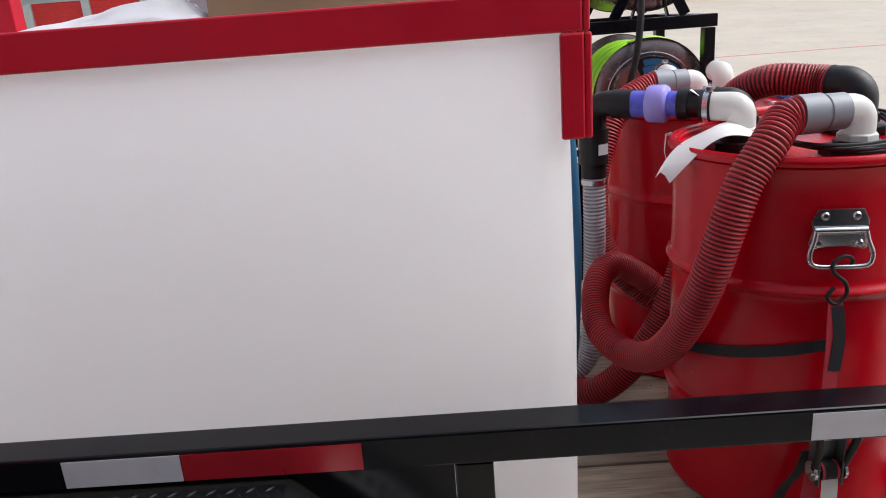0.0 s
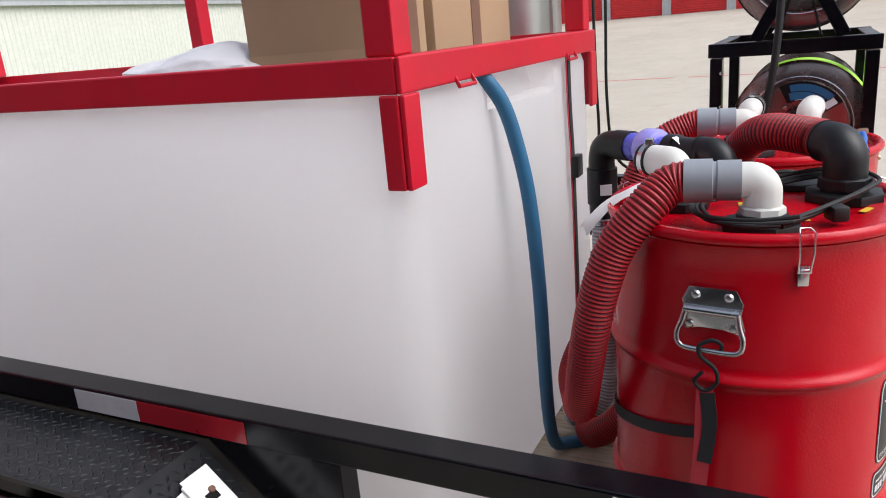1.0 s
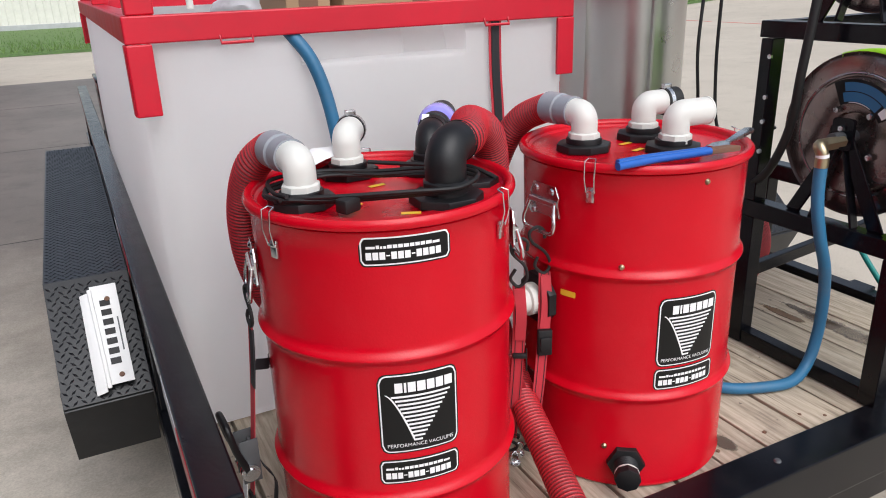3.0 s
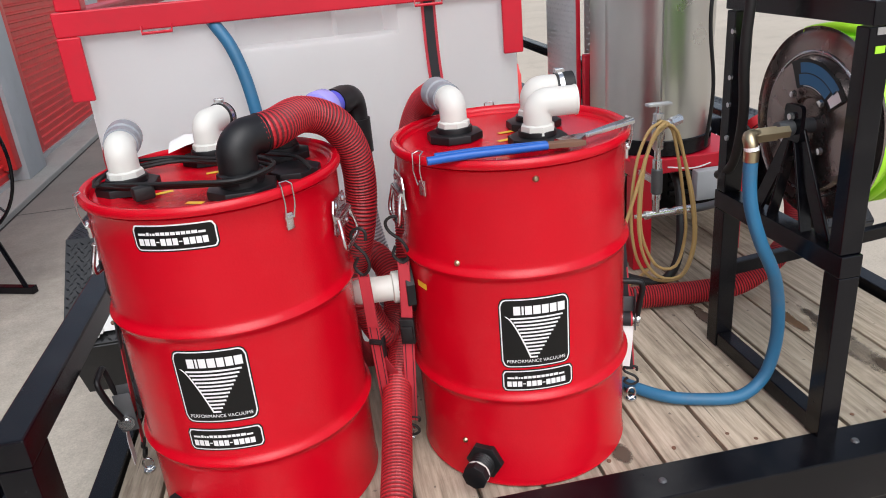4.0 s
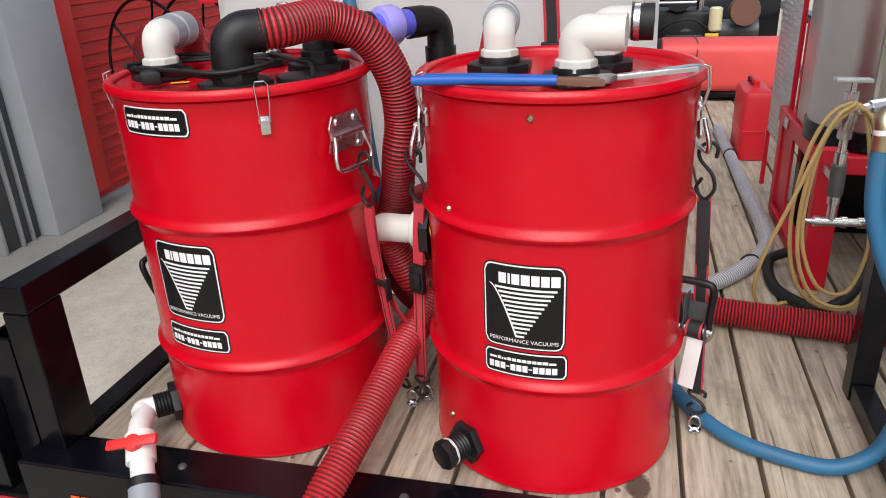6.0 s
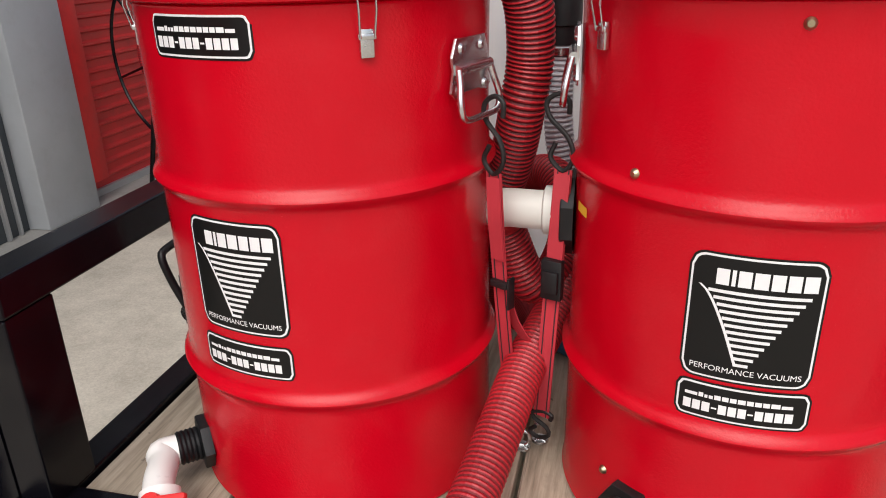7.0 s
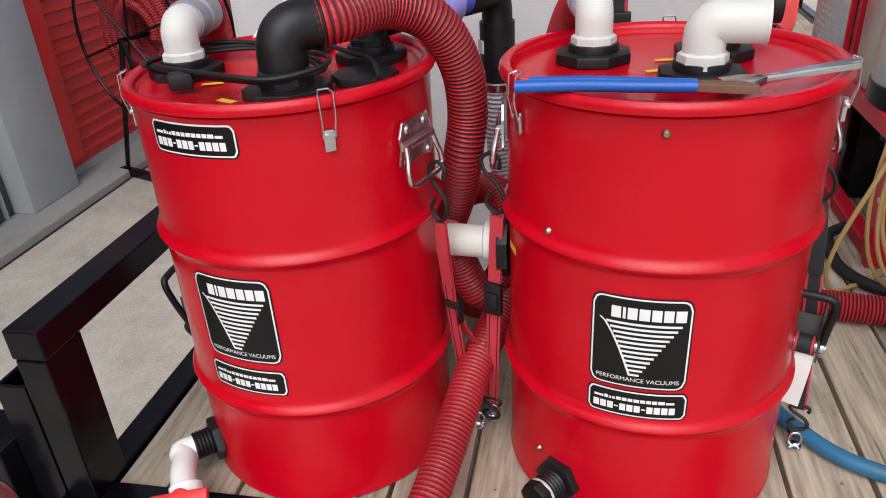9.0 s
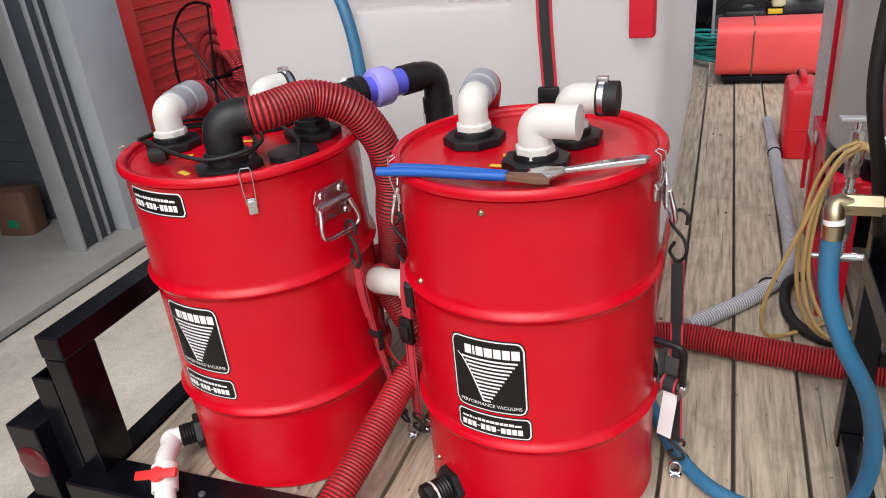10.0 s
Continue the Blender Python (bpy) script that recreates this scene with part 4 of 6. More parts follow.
AX, AY, BX, BY = 0.511, 0.015, 1.236, 0.025
drum_a = drum_shell(AX, AY, (0.250, 0.588), "red steel vacuum drum with black logo stickers beside the trailer rail")
logo_sticker(drum_a, 259.2, 0.459)
url_sticker(drum_a, 258.5, 0.319, 0.177, 0.061)
url_sticker(drum_a, 257.1, 0.816, 0.182, 0.062)
for a in (305, 201, 75):
    latch(drum_a, a)
carry_handle(drum_a, 171.5, 0.732)
carry_handle(drum_a, -18, 0.755)
flange(drum_a, -0.187, -0.03)
a1, a1d = elbow(drum_a, -0.187, -0.03, (-0.12, 1), WHITE, 0.034, reach=0.022, name="white_elbow")
flange(drum_a, -0.02, 0.15)
a2, a2d = elbow(drum_a, -0.02, 0.15, (0.5, 0.87), WHITE, 0.033, name="white_elbow")
clamp(drum_a, a2 - a2d * 0.012, a2d, 0.033)
flange(drum_a, 0.078, -0.172, r=0.078)
a3, a3d = elbow(drum_a, 0.078, -0.172, (0.80, 0.60), PLASTIC, 0.043, 0.05, 0.03, name="black_elbow")
flange(drum_a, 0.16, 0.075)
a4, a4d = elbow(drum_a, 0.16, 0.075, (0.52, 0.85), PLASTIC, 0.034, 0.02, 0.03, name="black_elbow")
part("blank_plate", prism(bmesh.new(), ngon(8, 0.062, 0.3), 0.014, pose(0.19, -0.075, 0.861), 0.003), PLASTIC, drum_a, "black blanking plate")
for x, y, t in ((-0.10, -0.10, 20), (-0.02, -0.21, -25), (0.0, 0.02, 10)):
    yellow_tag(drum_a, x, y, t)
# drain at the foot: threaded nipple, white elbow valve, grey hose
dm = on_drum(222, 0.074)


def nipple(drum, m, length):
    bm = prism(bmesh.new(), ngon(6, 0.050), 0.018, m @ pose(0, 0, -0.002), 0.003)
    fl = part("drain_flange", bm, PLASTIC, drum, "black threaded drain fitting")
    pts, rad = [], []
    k = int(length / 0.004)
    for i in range(k):
        pts.append(m @ Vector((0, 0, 0.016 + i * 0.004)))
        rad.append(0.032 if i % 2 else 0.0295)
    part("thread", sweep(bmesh.new(), pts, rad, 20), PLASTIC, fl)
    return fl


nipple(drum_a, dm, 0.045)
out = (dm @ Vector((0, 0, 0.06))) - dm.translation
b0 = dm @ Vector((0, 0, 0.055))
od = (dm.to_3x3() @ Vector((0, 0, 1))).normalized()
base = Vector((AX, AY, DECK + 0.003))
vdir = Vector((0.42, -0.72, -0.55)).normalized()
pts = spline([b0, b0 + od * 0.03, Vector((0.253, -0.255, 0.676)) - base, Vector((0.283, -0.315, 0.682)) - base, Vector((0.325, -0.375, 0.668)) - base, Vector((0.365, -0.435, 0.632)) - base], 0.006)
drain = part("drain_valve", sweep(bmesh.new(), pts, 0.027, 20), PVC_WHITE, drum_a, "white plastic drain valve")
vc = pts[len(pts) * 2 // 3]
part("valve_body", sweep(bmesh.new(), [vc - vdir * 0.035, vc + vdir * 0.035], 0.034, 20), PVC_WHITE, drain)
hm = Matrix.Translation(vc + Vector((0.0, -0.022, 0.034))) @ pose(0, 0, 0, 35, -12, 8)
bm = bmesh.new()
box(bm, -0.065, 0.065, -0.012, 0.012, -0.005, 0.008, 0.004, hm)
prism(bm, ngon(16, 0.020), 0.024, hm @ pose(0, 0, -0.018), 0.003)
part("valve_lever", bm, HANDLE_RED, drain, "red valve lever")
e0 = pts[-1]
part("grey_reducer", sweep(bmesh.new(), [e0 - vdir * 0.01, e0 + vdir * 0.05, e0 + vdir * 0.055, e0 + vdir * 0.11], [0.034, 0.034, 0.04, 0.04], 20), COUPLER, drain)
part("black_clamp", sweep(bmesh.new(), [e0 - vdir * 0.012, e0 + vdir * 0.008], 0.0365, 20), PLASTIC, drain)

drum_b = drum_shell(BX, BY, (0.271, 0.603), "red steel vacuum drum with black logo stickers beside the hose reel")
logo_sticker(drum_b, 263.2, 0.453)
url_sticker(drum_b, 263.7, 0.3235, 0.179, 0.061)
for a in (211, 345, 85):
    latch(drum_b, a)
carry_handle(drum_b, 184, 0.765)
carry_handle(drum_b, 14, 0.765)
flange(drum_b, -0.13, 0.04)
b1, b1d = elbow(drum_b, -0.13, 0.04, (-0.12, 1), WHITE, 0.034, reach=0.022, name="white_elbow")
flange(drum_b, 0.045, -0.10)
b2, b2d = elbow(drum_b, 0.045, -0.105, (1, -0.10), WHITE, 0.034, 0.032, 0.055, name="white_elbow")
flange(drum_b, 0.085, 0.06)
b3, b3d = elbow(drum_b, 0.085, 0.06, (1, -0.05), WHITE, 0.033, 0.032, 0.045, name="white_elbow")
clamp(drum_b, b3 - b3d * 0.012, b3d, 0.034)
part("black_cap", sweep(bmesh.new(), [b3 - b3d * 0.004, b3 + b3d * 0.022], 0.037, 24), RUBBER, drum_b)
for x, y, t in ((-0.02, -0.045, 15), (-0.03, -0.115, -8), (0.0, 0.03, 10)):
    yellow_tag(drum_b, x, y, t)
part("yellow_tag", wrap(round_patch(0.045, 0.016, 0.002), 200, 0.535, 0.0008), INK_YELLOW, drum_b, smooth=False)
screw(drum_b, 266, 0.831)
screw(drum_b, 227, 0.628)
screw(drum_b, 223, 0.120)
pm2 = on_drum(234.5, 0.078)
nip = nipple(drum_b, pm2, 0.045)
part("end_cap", prism(bmesh.new(), ngon(8, 0.034), 0.022, pm2 @ pose(0, 0, 0.06), 0.003), PLASTIC, nip)
part("seal_tape", sweep(bmesh.new(), [pm2 @ Vector((0, 0, 0.054)), pm2 @ Vector((0, 0, 0.060))], 0.0325, 20), WHITE, nip)
sm = on_drum(181, 0.498)
part("side_flange", prism(bmesh.new(), ngon(8, 0.072, 0.5), 0.022, sm, 0.003), PLASTIC, drum_b)
s0 = sm @ Vector((0, 0, 0.02))
sp = spline([s0, s0 + Vector((-0.05, 0, 0)), s0 + Vector((-0.090, 0.003, 0.0)), s0 + Vector((-0.112, 0.020, -0.008)), s0 + Vector((-0.118, 0.050, -0.022))], 0.006)
sidep = part("side_elbow", sweep(bmesh.new(), sp, 0.034, 22), WHITE, drum_b, "white side port elbow")
part("elbow_collar", sweep(bmesh.new(), [s0 + Vector((-0.003, 0, 0)), s0 + Vector((-0.030, 0, 0)), s0 + Vector((-0.033, 0, 0))], [0.0425, 0.0425, 0.036], 22), WHITE, sidep)


# ---- hoses and pipes ----
A0, B0 = Vector((AX, AY, DECK + 0.003)), Vector((BX, BY, DECK + 0.003))


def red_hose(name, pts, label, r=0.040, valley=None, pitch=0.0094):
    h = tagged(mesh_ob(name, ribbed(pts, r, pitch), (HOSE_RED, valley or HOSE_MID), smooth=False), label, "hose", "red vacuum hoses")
    a, b = Vector(pts[-1]), Vector(pts[-2])
    d = (b - a).normalized()
    part("end_cuff", sweep(bmesh.new(), [a - d * 0.004, a + d * 0.03], r + 0.0015, 24), HOSE_RED, h)
    return h


def coupler(p, d, label):
    bm = sweep(bmesh.new(), [p - d * 0.022, p + d * 0.020, p + d * 0.022, p + d * 0.027, p + d * 0.029, p + d * 0.080], [0.0385, 0.0385, 0.036, 0.036, 0.0415, 0.0415], 24)
    return tagged(mesh_ob("hose_coupler", bm, COUPLER, smooth=True), label, "coupler", "grey hose couplers")


tall = Matrix.Diagonal((1, 1, 1.007))
pa1, pb1, pa3, pa4 = A0 + tall @ a1, B0 + tall @ b1, A0 + tall @ a3, A0 + tall @ a4
coupler(pa1, a1d, "grey plastic coupler between white elbow and red hose")
coupler(pb1, b1d, "grey plastic coupler between white elbow and red hose")
h1 = pa1 + a1d * 0.072
s_end = B0 + tall @ sp[-1]
red_hose("vacuum_hose", [h1, h1 + a1d * 0.035 + Vector((-0.002, 0, -0.008)), (0.272, 0.190, 1.518), (0.257, 0.242, 1.445), (0.252, 0.274, 1.36), (0.264, 0.302, 1.25), (0.305, 0.330, 1.13), (0.37, 0.358, 1.03), (0.445, 0.385, 0.968), (0.54, 0.42, 0.935), (0.64, 0.46, 0.95), (0.73, 0.46, 0.99), (0.82, 0.43, 1.045), (0.885, 0.37, 1.06), (0.925, 0.28, 1.0), (0.91, 0.19, 0.925), (0.865, 0.125, 0.915), s_end + Vector((0.010, 0.030, -0.060)), s_end + Vector((-0.001, 0.016, -0.016)), s_end + Vector((0, -0.008, 0.003))], "red ribbed hose looping from a white elbow to the next drum")
h3 = pa3 + a3d * -0.01
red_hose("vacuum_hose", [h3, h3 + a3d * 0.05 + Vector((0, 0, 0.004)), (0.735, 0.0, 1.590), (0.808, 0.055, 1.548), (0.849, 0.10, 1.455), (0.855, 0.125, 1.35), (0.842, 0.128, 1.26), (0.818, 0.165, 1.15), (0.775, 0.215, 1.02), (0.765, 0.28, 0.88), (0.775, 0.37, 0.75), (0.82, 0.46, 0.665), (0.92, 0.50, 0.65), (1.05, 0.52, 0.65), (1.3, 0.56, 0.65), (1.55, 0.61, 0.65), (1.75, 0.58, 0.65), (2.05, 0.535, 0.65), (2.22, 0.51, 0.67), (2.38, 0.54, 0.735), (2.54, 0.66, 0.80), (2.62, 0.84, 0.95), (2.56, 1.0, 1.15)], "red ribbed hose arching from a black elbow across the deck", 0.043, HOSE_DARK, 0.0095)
h2 = pb1 + b1d * 0.072
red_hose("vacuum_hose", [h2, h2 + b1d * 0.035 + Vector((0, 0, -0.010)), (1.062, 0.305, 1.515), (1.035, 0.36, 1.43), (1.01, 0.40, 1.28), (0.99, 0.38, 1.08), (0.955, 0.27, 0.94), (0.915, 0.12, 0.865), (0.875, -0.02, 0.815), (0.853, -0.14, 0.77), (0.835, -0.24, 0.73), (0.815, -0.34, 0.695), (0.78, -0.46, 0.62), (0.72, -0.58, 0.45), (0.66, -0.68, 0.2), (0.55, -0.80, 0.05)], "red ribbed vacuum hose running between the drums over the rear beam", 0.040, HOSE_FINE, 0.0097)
# check valve between drum and clear drop hose
cv = thing("check_valve", "blue check valve with black unions behind the drum", "valve")
vd = Vector((0.53, 0.85, 0.0)).normalized()
q = pa4
q = q + vd * 0.032 + Vector((0, 0, -0.008))
part("union", sweep(bmesh.new(), [q - vd * 0.05, q + vd * 0.03, q + vd * 0.032, q + vd * 0.06], [0.037, 0.037, 0.042, 0.042], 24), PLASTIC, cv)
part("valve_barrel", sweep(bmesh.new(), [q + vd * f for f in (0.06, 0.10, 0.10, 0.19)], [0.034, 0.034, 0.036, 0.036], 24), VALVE_BLUE, cv)
part("valve_bulb", sweep(bmesh.new(), [q + vd * f for f in (0.088, 0.092, 0.10, 0.135, 0.143, 0.147)], [0.036, 0.047, 0.051, 0.051, 0.047, 0.036], 28), VALVE_PALE, cv)
part("union_label", boxed(-0.014, 0.014, -0.009, 0.009, 0, 0.0012, 0, Matrix.Translation(q + vd * 0.016 + Vector((-0.017, 0.010, 0.031))) @ pose(0, 0, 0, 0, -32, 58)), PAPER, cv)
part("union", sweep(bmesh.new(), [q + vd * 0.185, q + vd * 0.24], 0.040, 24), PLASTIC, cv)
e1 = q + vd * 0.235
ed = spline([e1, e1 + vd * 0.03, e1 + vd * 0.055 + Vector((0, 0, -0.012)), e1 + vd * 0.065 + Vector((0, 0, -0.04)), e1 + vd * 0.065 + Vector((0, 0, -0.08))], 0.006)
part("black_elbow", sweep(bmesh.new(), ed, 0.036, 24), PLASTIC, cv)
f1 = ed[-1]
part("black_socket", sweep(bmesh.new(), [f1 + Vector((0, 0, z)) for z in (0.01, -0.09, -0.092, -0.13)], [0.042, 0.042, 0.036, 0.036], 24), PLASTIC, cv)
part("socket_label", boxed(-0.016, 0.016, -0.015, 0.015, 0.0405, 0.0432, 0.0, Matrix.Translation(f1 + Vector((0, 0, -0.045))) @ pose(0, 0, 0, 90, 0, -62)), PAPER, cv)
part("black_hose_clamp", sweep(bmesh.new(), [f1 + Vector((0, 0, z)) for z in (-0.135, -0.15)], 0.037, 20), CHROME, cv)
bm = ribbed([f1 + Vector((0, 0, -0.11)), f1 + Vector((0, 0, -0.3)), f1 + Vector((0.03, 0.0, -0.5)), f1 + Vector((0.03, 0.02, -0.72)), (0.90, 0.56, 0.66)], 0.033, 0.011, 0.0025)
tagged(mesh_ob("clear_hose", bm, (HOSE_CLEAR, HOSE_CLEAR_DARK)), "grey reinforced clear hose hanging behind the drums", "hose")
# blue hoses
tagged(mesh_ob("blue_hose", tube([(0.49, 0.65, 1.80), (0.514, 0.615, 1.765), (0.552, 0.585, 1.70), (0.580, 0.565, 1.60), (0.598, 0.545, 1.45), (0.612, 0.535, 1.22), (0.64, 0.54, 0.95), (0.685, 0.55, 0.77), (0.745, 0.555, 0.66), (0.81, 0.54, 0.624), (0.88, 0.44, 0.622), (0.95, 0.37, 0.622)], 0.0188, 18), HOSE_BLUE, smooth=True), "blue rubber hose from the tank top down to the deck", "hose")
tagged(mesh_ob("blue_hose", tube([(1.836, -0.097, 1.378), (1.837, -0.097, 1.30), (1.848, -0.098, 1.22), (1.885, -0.095, 1.12), (1.945, -0.085, 1.0), (1.975, -0.075, 0.87), (1.975, -0.072, 0.76), (1.945, -0.075, 0.67), (1.87, -0.085, 0.628), (1.77, -0.065, 0.624), (1.66, -0.01, 0.624), (1.575, 0.10, 0.624), (1.53, 0.20, 0.624), (1.48, 0.33, 0.624)], 0.0182, 18), HOSE_BLUE, smooth=True), "blue rubber hose hanging from the reel to the deck", "hose")
lower_hose = scene.objects["blue_hose.001"]
part("wrap_band", rod(bmesh.new(), (1.60, 0.065, 0.622), (1.588, 0.08, 0.622), 0.0192, 18), PLASTIC, lower_hose)
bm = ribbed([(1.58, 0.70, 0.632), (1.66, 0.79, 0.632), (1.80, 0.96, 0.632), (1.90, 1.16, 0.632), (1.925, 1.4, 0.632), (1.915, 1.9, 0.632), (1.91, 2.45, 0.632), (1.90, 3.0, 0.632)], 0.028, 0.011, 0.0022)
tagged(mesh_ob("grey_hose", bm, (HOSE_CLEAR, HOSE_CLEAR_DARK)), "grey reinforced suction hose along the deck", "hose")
for y in (1.02, 2.43):
    x = 1.832 if y < 1.5 else 1.912
    bm = sweep(bmesh.new(), [Vector((x + 0.031 * math.cos(a), y, 0.632 + 0.031 * math.sin(a))) for a in [2 * math.pi * i / 20 for i in range(21)]], 0.004, 8)
    tagged(mesh_ob("cable_tie", bm, RUBBER, smooth=True), "black cable tie round the grey hose", "cable tie")
tagged(mesh_ob("teal_hose", tube([(2.76, 0.49, 1.16), (2.82, 0.50, 1.10), (2.88, 0.45, 0.80), (2.86, 0.30, 0.64), (2.90, 0.12, 0.45), (3.0, -0.1, 0.2), (3.15, -0.35, 0.02), (3.5, -0.6, 0.015)], 0.012, 12), HOSE_TEAL, smooth=True), "teal garden hose hanging beside the trailer", "hose")
tagged(mesh_ob("black_hose", tube([(1.96, 1.08, 0.655), (1.895, 1.03, 0.64), (1.885, 0.88, 0.622), (1.93, 0.76, 0.622), (2.02, 0.715, 0.622), (2.12, 0.78, 0.70), (2.2, 0.95, 0.9), (2.2, 1.05, 1.0)], 0.018, 12), RUBBER, smooth=True), "black rubber hose curling beside the heater", "hose")

# ---- lid clutter ----
cord = []
zl = DECK + 0.004 + 0.868
for k in range(3):
    o = 0.009 * k
    lift = 0.020 + 0.006 * k
    cord.append([(AX - 0.25 + o, AY - 0.07 - o, zl + lift), (AX - 0.15, AY - 0.115 - o, zl + lift), (AX - 0.02, AY - 0.19 - o, zl + lift + 0.01), (AX + 0.08, AY - 0.225 - o * 0.5, zl + lift + 0.012), (AX + 0.135 + o, AY - 0.17, zl + lift + 0.016), (AX + 0.10, AY - 0.09 + o, zl + lift + 0.01), (AX + 0.0, AY + 0.02 + o, zl + lift), (AX - 0.10, AY + 0.08 + o, zl + lift), (AX - 0.22, AY + 0.055 + o, zl + lift), (AX - 0.262 + o, AY - 0.01, zl + lift), (AX - 0.25 + o, AY - 0.07 - o, zl + lift + 0.005)])
pc = thing("power_cord", "black power cord coiled on the drum lid", "power cord")
for k, c in enumerate(cord):
    wob = random.Random(k)
    c = [(x + wob.uniform(-0.008, 0.008), y + wob.uniform(-0.008, 0.008), z + wob.uniform(-0.003, 0.003)) for x, y, z in c]
    part("cord_loop", sweep(bmesh.new(), spline(c, 0.015), 0.0045, 8), RUBBER, pc)
part("plug", boxed(-0.022, 0.022, -0.016, 0.016, 0, 0.03, 0.006, pose(AX - 0.13, AY - 0.155, zl + 0.005, 0, 0, 25)), RUBBER, pc)
part("cord_tail", tube([(AX + 0.02, AY + 0.12, zl + 0.03), (AX + 0.14, AY + 0.0, zl + 0.03), (AX + 0.20, AY - 0.06, zl + 0.03), (AX + 0.23, AY - 0.12, zl + 0.012)], 0.005, 8), RUBBER, pc)
bm = bmesh.new()
rows = []
for i in range(15):
    f = i / 14
    mid, half = 0.455 - 0.02 * f, 0.062 * (1 - 0.75 * f ** 2.2)
    rows.append([bm.verts.new((mid + half * s, 0.165 + 0.195 * f + 0.012 * s, 1.52 + 0.075 * f - 0.165 * f * f - 0.012 * s * s + 0.006 * math.sin(7 * f + 2 * s))) for s in (-1, -0.33, 0.33, 1.0)])
for a, b in zip(rows, rows[1:]):
    for i in range(3):
        bm.faces.new((a[i], a[i + 1], b[i + 1], b[i]))
g = bmesh.ops.extrude_face_region(bm, geom=list(bm.faces))
bmesh.ops.translate(bm, vec=(0, 0, 0.001), verts=[v for v in g["geom"] if isinstance(v, bmesh.types.BMVert)])
tagged(mesh_ob("paper_sheet", bm, PAPER, smooth=True), "curled white paper label hanging over the drum's rim", "paper")
# slip-joint pliers across the second lid
pl = thing("pliers", "long steel pliers with blue grips on the drum lid", "pliers")
pl.matrix_world = Matrix.Translation((BX - 0.238, BY - 0.240, DECK + 0.892)) @ pose(0, 0, 0, 0, 0.3, -2)
part("grip", sweep(bmesh.new(), spline([(-0.01, 0.0, 0.006), (0.08, 0.004, 0.008), (0.18, 0.002, 0.008), (0.26, 0.004, 0.008)], 0.02), 0.0095, 12), TOOL_BLUE, pl, "blue dipped grip")
part("grip", sweep(bmesh.new(), spline([(0.01, 0.026, 0.006), (0.10, 0.026, 0.008), (0.19, 0.020, 0.008), (0.26, 0.014, 0.008)], 0.02), 0.009, 12), TOOL_BLUE, pl, "blue dipped grip")
part("jaw", prism(bmesh.new(), [(0.25, -0.002), (0.29, -0.006), (0.32, -0.012), (0.345, -0.008), (0.335, 0.004), (0.325, 0.018), (0.28, 0.016), (0.25, 0.018)], 0.012, pose(0, 0, 0.002), 0.002), BROWN, pl, "rusty steel jaw")
wr = thing("adjustable_wrench", "worn chrome adjustable wrench resting on the lid's rim", "wrench")
wr.matrix_world = Matrix.Translation((BX + 0.068, BY - 0.222, DECK + 0.888)) @ pose(0, 0, 0, 0, -3.0, 22)
part("jaw", prism(bmesh.new(), [(-0.03, -0.006), (0.0, -0.024), (0.03, -0.022), (0.06, -0.008), (0.06, 0.010), (0.03, 0.024), (-0.005, 0.026), (0.0, 0.006), (-0.03, 0.008)], 0.012, pose(0, 0, 0), 0.002), CHROME, wr)
part("handle", prism(bmesh.new(), [(0.055, -0.008), (0.15, -0.010), (0.21, -0.014), (0.222, 0.0), (0.21, 0.014), (0.15, 0.010), (0.055, 0.008)], 0.010, pose(0, 0, 0.001), 0.003), CHROME, wr)

# ---- tie-down straps ----
def s_hook(bm, top, bottom, side):
    """A bent wire hook that hangs from top and closes in an eye at bottom."""
    t, b, s = Vector(top), Vector(bottom), Vector(side).normalized()
    d = b - t
    pts = [t + s * 0.020 + d * 0.22, t + s * 0.022 + d * 0.05, t + s * 0.006 - d * 0.03, t - s * 0.016 + d * 0.08, t - s * 0.014 + d * 0.28, t + s * 0.014 + d * 0.52, t + s * 0.020 + d * 0.78, t + d * 0.96, t - s * 0.020 + d * 0.80, t - s * 0.008 + d * 0.60]
    return sweep(bm, spline(pts, 0.006), 0.0042, 8)


